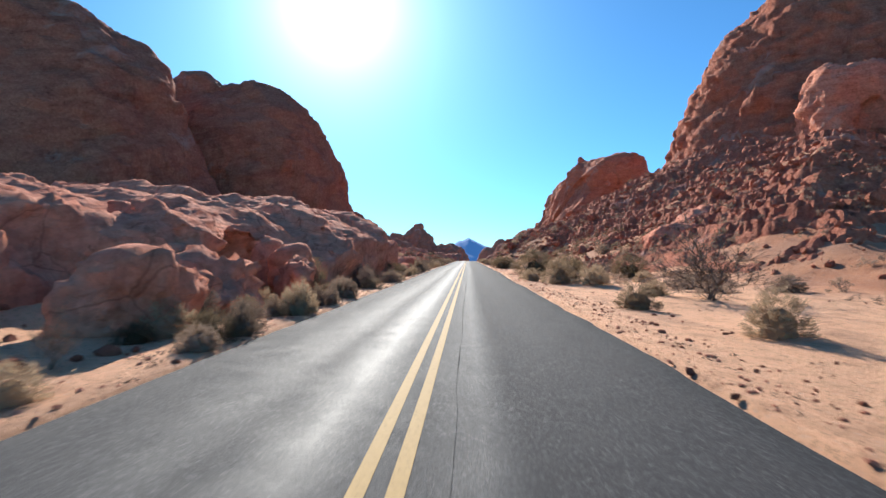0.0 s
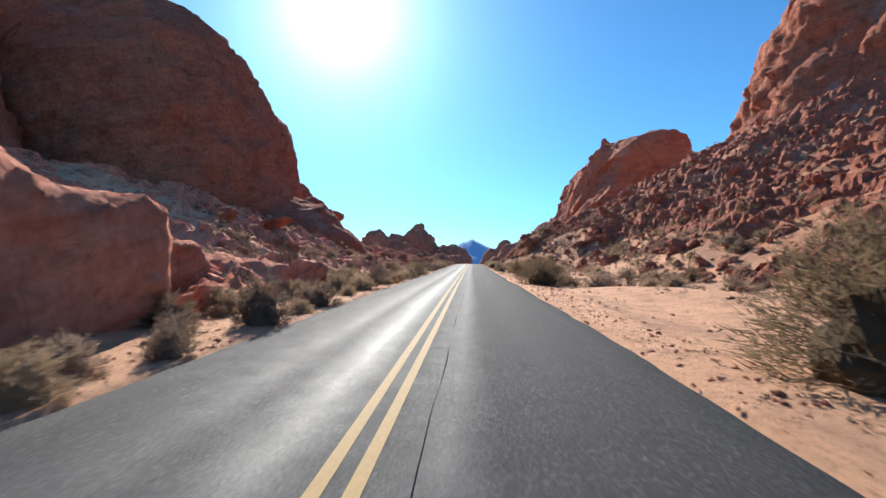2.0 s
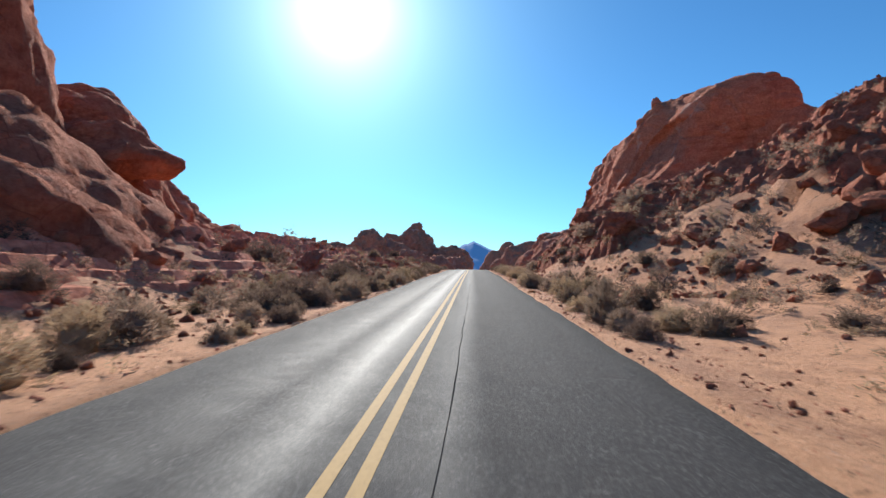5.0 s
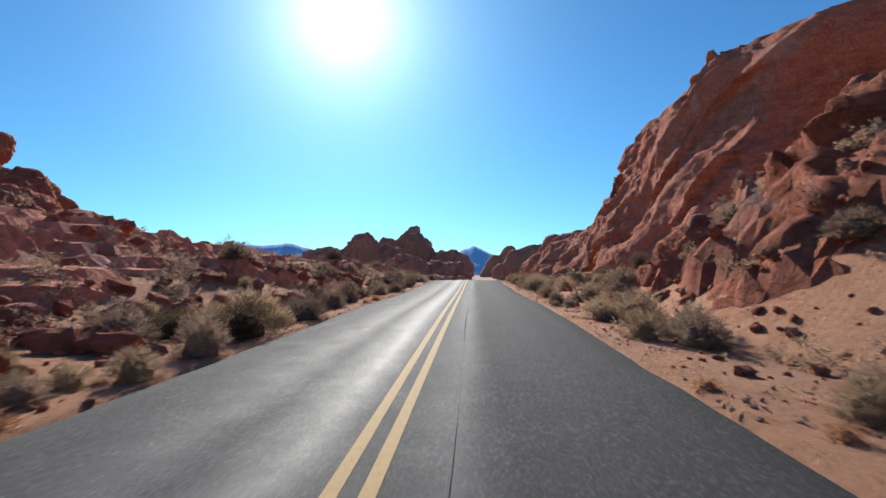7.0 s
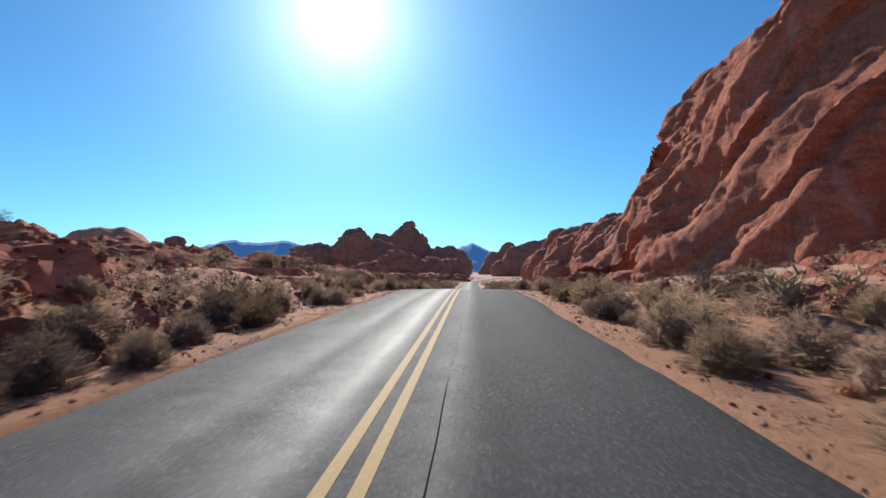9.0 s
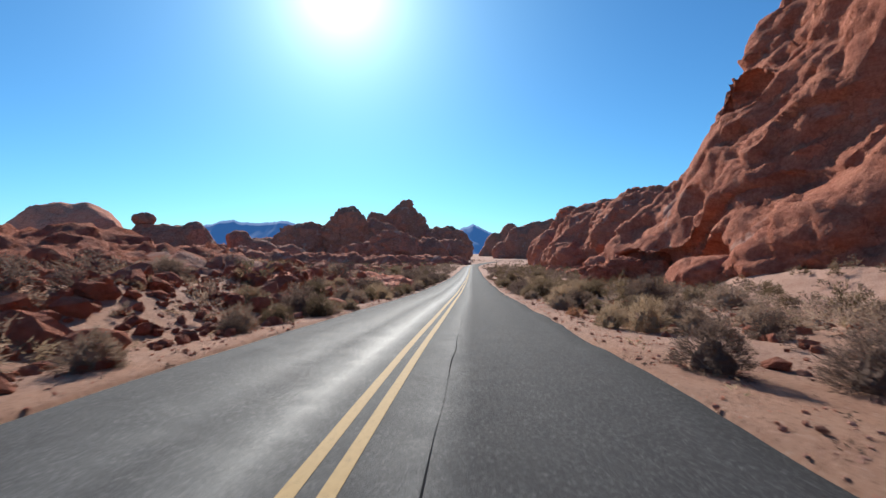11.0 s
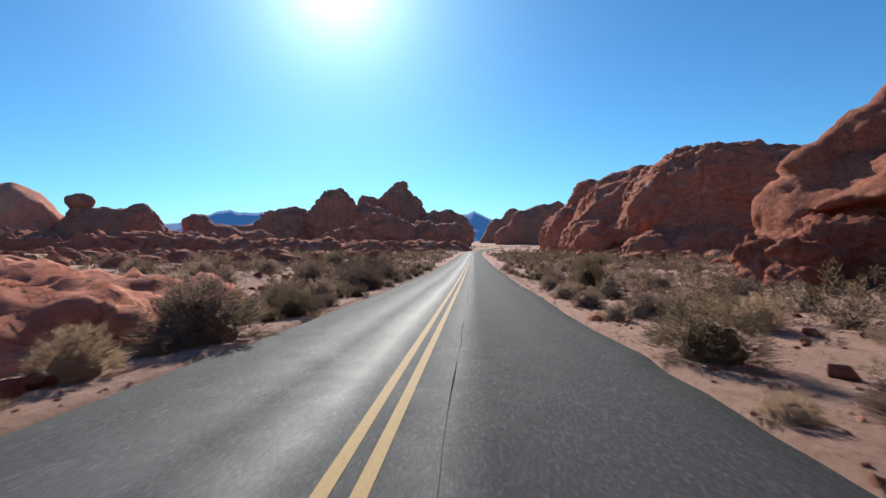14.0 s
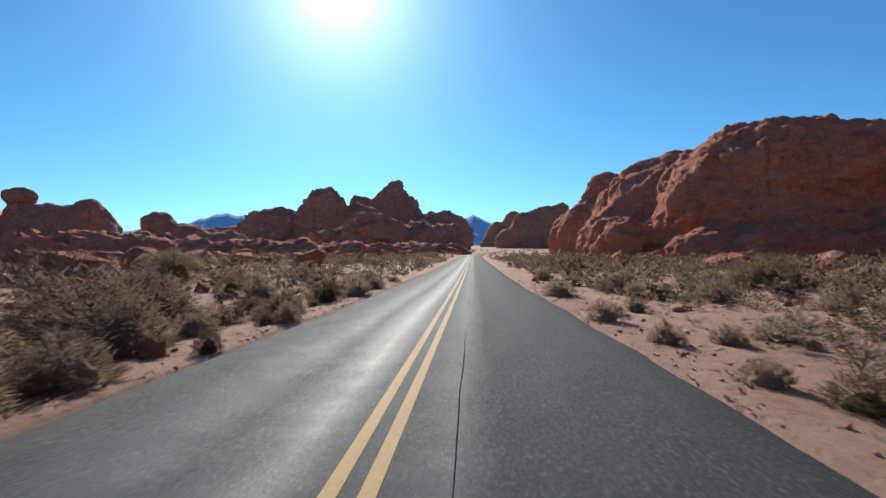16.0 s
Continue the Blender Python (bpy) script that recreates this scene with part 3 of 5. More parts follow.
# ---- rock formations ----
# x, y, z, half sizes, squareness
rock_mass("sandstone_dome", "large rounded red sandstone dome with a streaked face", [
    (-75, 75, 0, 39, 20, 43, 2.1), (-52, 64, 0, 12, 10, 17, 2.2)], 0.65, ROCK, 4, 0.75, 0.35, 13, 0, 1)
def ledge_body(x, y, z):
    """The slickrock bank: a steep broken face by the road under a top that climbs away from it."""
    edge = np.interp(y, (6, 12, 15, 19, 20.5, 23, 24.5, 36, 48.5, 50.5, 60, 67, 71), (-11.5, -10.2, -8.5, -7.6, -9.5, -9.0, -6.4, -6.7, -6.8, -9.6, -9.0, -9.6, -13))
    high = np.interp(y, (6, 12, 15, 20, 24, 28, 32, 36, 48, 50.5, 60, 70), (0.4, 0.9, 1.3, 1.2, 1.6, 2.0, 2.5, 2.9, 2.85, 0.9, 0.9, 0.4))
    top = np.interp(y, ROAD_Y, ROAD_Z) + high + ((0.34 + 0.08 * ramp(y, 19, 26)) * np.clip(-6.6 - x, 0, 4.7) + 0.09 * np.maximum(-11.3 - x, 0)) * (1 - 0.75 * ramp(y, 42, 64))
    slab = (y + 0.45 * x - 11.5) / 12.0
    top = top + 0.45 * (0.5 - (slab - np.floor(slab)))
    bed = top / 0.8 + 0.25 * np.sin(x * 0.9 + y * 0.35) + 0.2 * np.sin(y * 0.8 - x * 0.3)
    top = top + 0.22 * (0.5 - (bed - np.floor(bed)))
    return np.maximum(np.maximum(x - edge + 0.25 * np.clip(1.6 - z, 0, 2), (z - top) * 0.85), np.maximum(6.5 - y, y - 71.0))


rock_mass("rock_ledge", "pale weathered sandstone ledge with a steep red face", [
    (-8.2, 17.6, 0.9, -2.0, 1.9, 1.5, 2.2), (-9.6, 13.2, 2.2, -2.0, 1.6, 1.4, 2.2), (-6.2, 40.0, 0.9, -0.9, 9.0, 0.5, 2.4)],
    0.26, ROCK_PALE, 0.6, 0.22, 0.34, 4, 0.5, 2,
    [("fallen_block", "angular block broken from the ledge", [(-7.6, 21.8, 1.1, 0.9, 1.0, 1.0, 4.0)])], ledge_body, ((-31, 5, -3), (-5, 72.5, 12)))
rock_mass("sandstone_butte", "huge rounded red sandstone butte in shade", [
    (-47.5, 108, 8, 19.4, 19.5, 30.3, 2.4), (-38, 113, 6, 10.8, 14.5, 23, 2.3), (-32, 122, 8, 5, 7, 13.5, 2.3),
    (-25, 112, 0, 10, 12, 11.5, 2.2), (-65, 88, 13, 9.5, 12.5, 28, 2.2), (-19.5, 112, 0, 6, 9, 6.5, 2.2)],
    0.6, ROCK, 3.0, 0.8, 0.6, 10, 0, 3,
    [("summit_knob", "rounded knob on the butte's crest", [(-55.5, 104, 32, 7.5, 7, 8.5, 2)]), ("summit_knob", "small rounded knob on the butte's crest", [(-39.5, 106, 29, 5.5, 6, 6.5, 2)])])
rock_mass("rock_outcrop", "red sandstone outcrop with a long overhanging nose", [
    (-35.8, 137, 4, 8, 7, 10, 2.5), (-32.3, 134, 6, 5.2, 3.6, 7, 2.6), (-42, 143, 5, 9, 8, 13, 2.3)],
    0.38, ROCK, 1.4, 0.6, 0.45, 5, 0, 4,
    [("overhang", "smooth jutting nose of rock", [(-26.8, 128.6, 11.3, 4.3, 3.2, 1.35, 2.1), (-30.4, 130.6, 12.8, 4.6, 4.0, 2.2, 2.0), (-34.8, 134, 14.6, 5.2, 5, 4.0, 2.1)]),
     ("upper_knob", "blocky knob on the outcrop's crest", [(-37, 137.5, 18, 2.8, 2.8, 2.6, 2.6)])])
rock_mass("rock_outcrop", "steep red sandstone fin leaning back from the road", [
    (-52, 156, 4, 14, 9, 16.5, 2.1), (-45, 157, 4, 7, 7, 9.5, 2.4)], 0.45, ROCK, 1.6, 0.8, 0.7, 6, 2.6, 24)
rock_mass("rock_outcrop", "broken red rock at the foot of the butte", [
    (-22, 119, 0, 7, 8, 6.2, 2.6), (-29, 124, 0, 8, 7, 8.0, 2.5), (-16, 115, 0, 4, 8, 3.6, 2.6)], 0.45, ROCK, 1.4, 0.9, 0.9, 5, 2.4, 21)
rock_mass("rock_ridge", "broken layered red sandstone ridge with a balanced head", [
    (-60, 183, 3, 12, 9, 14, 2.4), (-51, 176.5, 3, 8, 7, 10, 2.6), (-43, 173.5, 2.5, 8, 6, 7.2, 3), (-37, 171, 2, 4, 4, 7.0, 3.4), (-72, 191, 4, 10, 10, 14.5, 2.3), (-62, 198, 3, 9, 8, 10.5, 2.6),
    (-55.5, 203, 3, 4, 4, 8.6, 3.4), (-49, 208, 2, 7, 6, 6, 2.8)],
    0.42, ROCK, 1.2, 0.8, 1.1, 5, 2.6, 5,
    [("neck", "narrow neck of rock", [(-68, 191.5, 17.5, 2.2, 2.2, 3.2, 2.4)]), ("balanced_head", "wedge-shaped boulder balanced on the ridge", [(-67.2, 191, 21.2, 3.6, 3.0, 2.3, 2.6)])])
rock_mass("rock_outcrop", "red layered sandstone outcrop across the desert floor", [
    (-170, 345, 5, 15, 13, 17, 2.3), (-178, 346, 20, 10, 7, 3.5, 3.0), (-137, 350, 1, 20, 13, 9, 2.2)], 0.9, ROCK, 2, 0.9, 1.0, 8, 5, 6)
rock_mass("sandstone_dome", "smooth pale red sandstone dome far over the flat", [
    (-226, 467, 2, 36, 26, 30, 2.1)], 1.2, ROCK_PALE, 3, 0.4, 0.4, 14, 0, 7)
rock_mass("mushroom_rock", "dark red rock hump carrying a mushroom-shaped boulder", [
    (-168, 470, 4, 27, 13, 15.5, 2.3), (-181, 467, 14.5, 5.2, 4.5, 7, 2.4), (-152, 466, 12, 8, 7, 9, 2.2), (-188, 470, 2, 14, 10, 9, 2.2)],
    0.75, ROCK_FAR, 1.5, 0.8, 0.9, 7, 0, 8,
    [("mushroom_cap", "flat round capstone", [(-181, 467, 22.4, 6.0, 5.5, 3.8, 2.2)])])
rock_mass("balanced_rock", "small dark red knob of rock on a low hump", [
    (-137, 489, 11, 7.2, 7, 6.5, 2.2), (-130, 490, 4, 15, 9, 8.5, 2.2), (-112, 494, 2, 14, 8, 7, 2.2)], 0.75, ROCK_FAR, 1.5, 0.8, 0.8, 6, 0, 9)
rock_mass("rock_range", "dark broken red rock range with a rounded dome", [
    (-117, 676, 14, 21, 18, 33, 2.3), (-160, 690, 6, 36, 20, 27, 2.2), (-205, 700, 2, 30, 20, 17, 2.2), (-92, 690, 6, 26, 18, 30, 2.2), (-230, 640, 0, 40, 16, 12, 2.2)],
    1.5, ROCK_FAR, 2.5, 1.3, 1.6, 12, 8, 10)
rock_mass("rock_peak", "pointed dark red rock peak behind the range", [
    (-73, 746, 14, 30, 22, 40, 2.0), (-71, 746, 48, 9, 9, 13, 2.0), (-30, 735, 6, 24, 20, 26, 2.2), (-10, 742, 2, 10, 12, 26, 2.3), (-100, 740, 10, 18, 16, 38, 2.1)],
    1.5, ROCK_FAR, 2.5, 1.3, 1.6, 12, 8, 11)
rock_mass("rock_dome", "dark weathered rock hump before the pointed peak", [
    (-56, 560, 2, 19, 14, 18.5, 2.3), (-36, 575, 0, 20, 14, 15, 2.3), (-78, 570, 0, 22, 12, 12, 2.2), (-18, 600, 0, 14, 14, 16, 2.3)], 1.1, ROCK_FAR, 2, 1.2, 1.4, 9, 6, 12)
rock_mass("sandstone_cliff", "towering red sandstone cliff leaning back over rubble", [
    (104, 142, 8, 51, 46, 74, 2.05), (97, 62, 8, 34, 36, 42, 2.3), (68, 120, 11, 13, 17, 19, 2.3)],
    1.0, ROCK, 3, 1.0, 0.9, 10, 3.5, 13,
    [("rock_pillar", "overhanging pale pillar on the cliff", [(70, 105, 26, 4.6, 6, 15, 3.4), (75.5, 103, 27, 4.5, 6, 14, 3.0), (73.0, 98.5, 25, -2.4, 3, 8, 2.2)], ROCK_PALE), ("rock_shelf", "layered shelf at the cliff's foot", [(58, 104, 10, 15, 11, 7.5, 3.4), (50, 92, 6, 10, 8, 6.5, 3.2)]), ("rock_shoulder", "blocky shoulder of the cliff", [(78, 184, 20, 12, 9, 17, 2.4)])])
def soft_max(a, b, k):
    h = np.clip(0.5 + 0.5 * (a - b) / k, 0, 1)
    return b + (a - b) * h + k * h * (1 - h)


def great_dome_body(x, y, z):
    """A long leaning wall beside the road that rounds over into a dome, scored by slanting shelves."""
    wall = np.interp(y, (192, 205, 215, 230, 245, 258, 266, 274, 290), (43, 39.8, 38.8, 34.6, 33.4, 32.4, 31.4, 29.6, 31))
    lean = np.interp(z, (-6, 0, 6, 11, 16, 22, 31, 38, 45, 50, 53, 56, 60), (-7.5, -7, -5.6, -2.8, -1.0, 0.6, 3.8, 6.0, 8.6, 12.5, 20, 36, 66))
    face = wall + lean + ramp(y, 256, 282) * np.maximum(z - 12, 0) * 0.85
    drift = 3.0 * np.sin(y * 0.11 + 1.0) + 2.2 * np.sin(z * 0.23 + y * 0.07) + 1.2 * np.sin(y * 0.31 - z * 0.17) + 0.7 * np.sin(y * 0.7 + z * 0.5)
    for period, slant, deep, seed in ((17.0, 0.62, 2.8, 0.3), (7.9, 1.0, 0.7, 2.1)):
        u = (z + slant * y + drift) / period + seed
        f = u - np.floor(u)
        keep = np.clip(0.45 + 0.9 * np.sin(y * 1.3 / period + seed * 3 + 0.5 * np.sin(z * 0.2)) * np.cos(z * 1.7 / period + seed), 0, 1)
        face = face - deep * keep * (np.maximum(1 - f, 0) - 0.5) * ramp(f, 0.0, 0.06)
    near = 206 + 0.04 * (z - 20) - 0.35 * (x - 41) + 1.5 * np.sin(z * 0.21 + x * 0.15)
    top = 46.8 - 0.03 * (x - 57) ** 2 + 0.08 * np.minimum(y - 228, 0) - 4.0 * ramp(x, 66, 67.5)
    out = soft_max((face - x) * 0.85, near - y, 2.2)
    out = soft_max(out, (z - top) * 0.9, 4.0)
    out = soft_max(out, y - 278.5 + 0.6 * np.maximum(z - 9, 0) + 1.2 * np.sin(x * 0.4 + z * 0.3), 4.0)
    return np.maximum(out, x - 82)


rock_mass("sandstone_dome", "great red sandstone dome with a steep fluted flank", [
    (34.6, 256, 25.5, -4.6, 7.5, 2.6, 2), (28.2, 258, 13.6, -3.2, 4.2, 2.8, 2), (31.5, 252, 20, -2.4, 4, 1.4, 2), (27.0, 250, 3.6, -3.5, 9, 1.6, 2.2), (26.5, 268, 4.2, -3, 6, 1.8, 2.2)],
    0.5, ROCK, 2.0, 0.62, 0.30, 15, 0, 14,
    [("horn", "small pointed horn on the dome's crest", [(48.8, 232, 46.2, 2.4, 1.8, 3.8, 1.5), (51.2, 232, 45.0, 3.4, 2.4, 2.8, 1.8)]), ("foot_block", "broken block at the dome's foot", [(27.5, 246, 0, 5, 7, 5.0, 2.6)]),
     ("foot_block", "broken block at the dome's foot", [(29.5, 270, -1, 4.6, 7, 8.0, 2.4)])],
    great_dome_body, ((20, 188, -5), (85, 290, 57)))
rock_mass("rock_outcrop", "layered red sandstone outcrop on the slope above the road", [
    (13.0, 138.5, 3, 4.2, 4.0, 5.6, 3.2), (18.5, 140, 4, 6.5, 6, 7.6, 3.2), (9.8, 135.5, 2.6, 2.2, 2.6, 3.9, 3.0), (22, 132, 5, 6, 5, 7.0, 3.0), (9.6, 143, 2.5, 2.4, 3.5, 3.6, 3.0), (16, 129, 3.4, 3.6, 3.2, 4.4, 3.0)],
    0.32, ROCK, 0.8, 0.7, 0.8, 4, 1.8, 33)
rock_mass("rock_outcrop", "smooth orange-red sandstone outcrop at the foot of the slope", [
    (24.5, 62, 3, 4.6, 5, 3.6, 2.6), (30, 66, 4, 6, 5, 5, 2.6)], 0.35, ROCK_PALE, 1.0, 0.5, 0.5, 4, 0.8, 34)
rock_mass("rock_outcrop", "rounded orange-red sandstone hump above the sand flat", [
    (33, 54, 3, 5.5, 6, 5.6, 2.5), (39, 58, 4, 6, 6, 8, 2.6)], 0.38, ROCK_PALE, 1.0, 0.5, 0.5, 4, 0.8, 35)
rock_mass("sandstone_massif", "long rounded red sandstone massif with a capped knob", [
    (78.5, 400, 0, 33, 24.5, 31.5, 2.6), (63.5, 432, 0, 26, 27, 29, 2.4), (54, 486, 17, 11, 10, 11, 2.3), (47, 478, 2, 16, 20, 16, 2.3), (113, 405, 0, 28, 20, 27, 2.3),
    (42, 424, 0, 10, 24, 12, 2.3), (70, 378, -2, 30, 10, 8, 2.8), (92, 373, 12, -28, 9, 5, 2.3), (74, 374, 15, -17, 5, 6, 2.2)],
    0.75, ROCK, 2.4, 1.35, 1.7, 8.5, 0, 15,
    [("capstone", "rounded capstone on the knob", [(55.5, 486, 27, 8, 6.5, 4.0, 2.3)])])
rock_mass("rock_range", "jagged dark red rocks standing far across the flat", [
    (84, 890, 6, 28, 20, 42, 2.0), (60, 885, 2, 20, 18, 38, 2.0), (104, 892, 8, 15, 14, 44, 2.0), (40, 890, 0, 14, 14, 22, 2)], 1.8, ROCK_FAR, 4, 1.2, 1.5, 12, 0, 16)
rock_mass("rock_range", "dark jagged rocks below the blue mountain", [
    (86, 1390, 10, 32, 25, 64, 2.0), (50, 1390, 2, 26, 22, 50, 2.0), (28, 1390, 0, 12, 18, 22, 2.0)], 2.8, ROCK_FAR, 4, 1.2, 1.5, 14, 0, 17)
rock_mass("rubble_mound", "mound of broken red rock above the road", [
    (-25, 214, 1.5, 15, 11, 4.0, 2.2), (-40, 209, 2, 16, 14, 5.5, 2.2)], 0.4, ROCK, 1.5, 1.0, 0.5, 4, 1.5, 23)
rock_mass("rock_ledge", "flat red slickrock ledge with a dark undercut edge", [
    (-15.5, 243, 0.5, 8.6, 8, 1.3, 6), (-25, 241, 0.6, 13, 12, 1.6, 5)], 0.28, ROCK_PALE, 0.8, 0.3, 0.35, 3.0, 0.9, 18,
    [("undercut_block", "dark block under the ledge's lip", [(-8.6, 238.5, 0.8, 1.6, 1.8, 0.8, 3.5)])])


rock_mass("rubble_mound", "dark red broken rock heaped beside the road", [
    (-18, 227, 0.5, 7, 6, 3.0, 2.4), (-30, 231, 0.5, 9, 8, 4.2, 2.3), (-40, 246, 0, 11, 8, 4.4, 2.3), (-13.5, 219, 1.0, 3.5, 5, 2.4, 2.4)], 0.4, ROCK, 1.2, 1.1, 0.8, 3.5, 1.6, 25)
rock_mass("rock_range", "low broken red rock shelf across the flats", [
    (-130, 440, -1, 45, 14, 8, 2.3), (-70, 450, -2, 35, 12, 6, 2.3), (-205, 440, 0, 40, 14, 9, 2.3), (-30, 500, -3, 30, 12, 6, 2.2)], 1.1, ROCK, 3, 1.3, 1.5, 8, 5, 26)


def far_mountain(name, label, x0, x1, y, knots, seed):
    """A mountain ridge on the horizon: a skyline through a few knots with two sloping sides."""
    x = np.linspace(x0, x1, 160)
    top = np.interp(x, [k[0] for k in knots], [k[1] for k in knots])
    p = np.stack([x, x * 0 + y, x * 0], -1)
    top = top + 7 * fbm(p, 60, 4, seed) * ramp(top, 0, 60)
    rows = []
    for f in np.linspace(0, 1, 12):
        q = np.stack([x, x * 0 + y - 500 * (1 - f), x * 0], -1)
        rows.append(np.stack([x, q[:, 1], -20 + (top + 20) * f ** 1.2 + (1 - f) * f * 50 * fbm(q, 120, 4, seed + 4)], -1))
    rows.append(np.stack([x, x * 0 + y + 300, x * 0 - 20], -1))
    v = np.stack(rows, 0)
    ob = mesh_object(name, v.reshape(-1, 3), grid_faces(len(rows), len(x)), HAZE_BLUE)
    return tagged(ob, label, "mountain", kind="structure")


# both ridges carry the haze tint as their colour
far_mountain("backdrop_1", "mountain peak on the horizon, tinted blue for distance haze", -420, 520, 3900, [(-420, 0), (-180, 120), (-85, 178), (-40, 190), (4, 214), (60, 180), (127, 158), (330, 90), (520, 0)], 3)
far_mountain("backdrop_2", "mountain range on the horizon, tinted blue for distance haze", -2500, -500, 3500,
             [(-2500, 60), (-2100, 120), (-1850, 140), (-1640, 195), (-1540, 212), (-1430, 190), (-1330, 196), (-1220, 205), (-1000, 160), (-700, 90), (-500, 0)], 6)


# ---- scrub ----
def leaf_material(name, colour, other, rough=0.85, through_light=0.45):
    m, nodes, links, bsdf = material(name)
    info = nodes.new("ShaderNodeObjectInfo")
    geo = nodes.new("ShaderNodeNewGeometry")
    col = n_mix(nodes, links, geo.outputs["Random Per Island"], colour, other)
    hsv = nodes.new("ShaderNodeHueSaturation")
    links.new(n_math(nodes, links, "ADD", 0.65, n_math(nodes, links, "MULTIPLY", info.outputs["Random"], 0.7)), hsv.inputs["Value"])
    links.new(col, hsv.inputs["Color"])
    links.new(hsv.outputs[0], bsdf.inputs["Base Color"])
    bsdf.inputs["Roughness"].default_value = rough
    bsdf.inputs["Specular IOR Level"].default_value = 0.06
    # thin leaves let some light through
    thin = nodes.new("ShaderNodeBsdfTranslucent")
    links.new(hsv.outputs[0], thin.inputs["Color"])
    both = nodes.new("ShaderNodeMixShader")
    both.inputs[0].default_value = through_light
    links.new(bsdf.outputs[0], both.inputs[1])
    links.new(thin.outputs[0], both.inputs[2])
    links.new(both.outputs[0], nodes["Material Output"].inputs["Surface"])
    return m


WOOD = leaf_material("dark_twig_bark", (0.12, 0.085, 0.065), (0.22, 0.165, 0.13), through_light=0.05)
GREY_LEAF = leaf_material("grey_dry_twig", (0.211, 0.144, 0.105), (0.351, 0.260, 0.194))
TAN_LEAF = leaf_material("dry_tan_stalk", (0.281, 0.197, 0.123), (0.429, 0.318, 0.211))
DARK_LEAF = leaf_material("brown_bare_twig", (0.104, 0.068, 0.053), (0.185, 0.132, 0.107))
GREEN_LEAF = leaf_material("olive_green_leaf", (0.128, 0.090, 0.051), (0.218, 0.159, 0.100))
RUST_LEAF = leaf_material("rust_red_stalk", (0.34, 0.16, 0.08), (0.52, 0.28, 0.15))


def needles(start, end, width, rng):
    """Fine stalks: one slim triangle each, wide at the foot."""
    side = np.cross(end - start, rng.normal(size=start.shape))
    side /= np.maximum(np.linalg.norm(side, axis=1, keepdims=True), 1e-6)
    side = side * np.asarray(width).reshape(-1, 1)
    v = np.stack([start - side, start + side, end], 1).reshape(-1, 3)
    return v, np.arange(len(v)).reshape(-1, 3)


def blades(start, bend, end, width, rng):
    """Thin tapering blades, bent once: five corners and three faces each."""
    n = len(start)
    side = np.cross(end - start, rng.normal(size=(n, 3)))
    side /= np.maximum(np.linalg.norm(side, axis=1, keepdims=True), 1e-6)
    side = side * np.asarray(width).reshape(-1, 1)
    v = np.stack([start - side, start + side, bend + side * 0.7, bend - side * 0.7, end], 1).reshape(-1, 3)
    k = np.arange(n)[:, None] * 5
    f = np.concatenate([k + (0, 1, 2), k + (0, 2, 3), k + (3, 2, 4)])
    return v, f


def leaves(at, size, rng):
    n = len(at)
    a = rng.normal(size=(n, 3))
    a /= np.linalg.norm(a, axis=1, keepdims=True)
    b = np.cross(a, rng.normal(size=(n, 3)))
    b /= np.linalg.norm(b, axis=1, keepdims=True)
    s = size * rng.uniform(0.6, 1.3, (n, 1))
    v = np.stack([at - a * s, at + b * s * 0.45, at + a * s], 1).reshape(-1, 3)
    return v, np.arange(3 * n).reshape(-1, 3)


def dome_ends(n, rng, low=0.05, spread=1.0):
    """Ends on an uneven dome of width 1 and height 1."""
    phi = rng.uniform(0, 2 * np.pi, n)
    up = rng.uniform(low, 1, n)
    r = np.sqrt(np.maximum(1 - up ** 2, 0.02)) * 0.5 * spread
    lump = 1 + 0.16 * np.sin(phi * 3 + rng.uniform(0, 6)) + 0.10 * np.sin(phi * 5 + up * 6)
    k = rng.uniform(0.72, 1.05, n) * lump
    return np.stack([np.cos(phi) * r * k, np.sin(phi) * r * k, up * k * 0.97], 1)


def mound(rings, around, rng, size=0.8):
    """A lumpy closed dome of width 1 and height 1: the thick heart of a bush."""
    v = [(0, 0, size)]
    for r in range(1, rings + 1):
        up = math.cos(r / rings * math.pi / 2)
        for a in range(around):
            k = size * rng.uniform(0.80, 1.12)
            ang = (a + 0.5 * (r % 2)) / around * 2 * math.pi
            out = math.sqrt(max(1 - up * up, 0)) * 0.5 * (0.88 if r == rings else 1.0)
            v.append((math.cos(ang) * out * k, math.sin(ang) * out * k, max(up * k, 0.0)))
    f = [(0, 1 + a, 1 + (a + 1) % around) for a in range(around)]
    for r in range(1, rings):
        for a in range(around):
            p, q = 1 + (r - 1) * around, 1 + r * around
            b = (a + 1) % around
            f += [(p + a, q + a, q + b), (p + a, q + b, p + b)]
    return np.array(v), np.array(f)


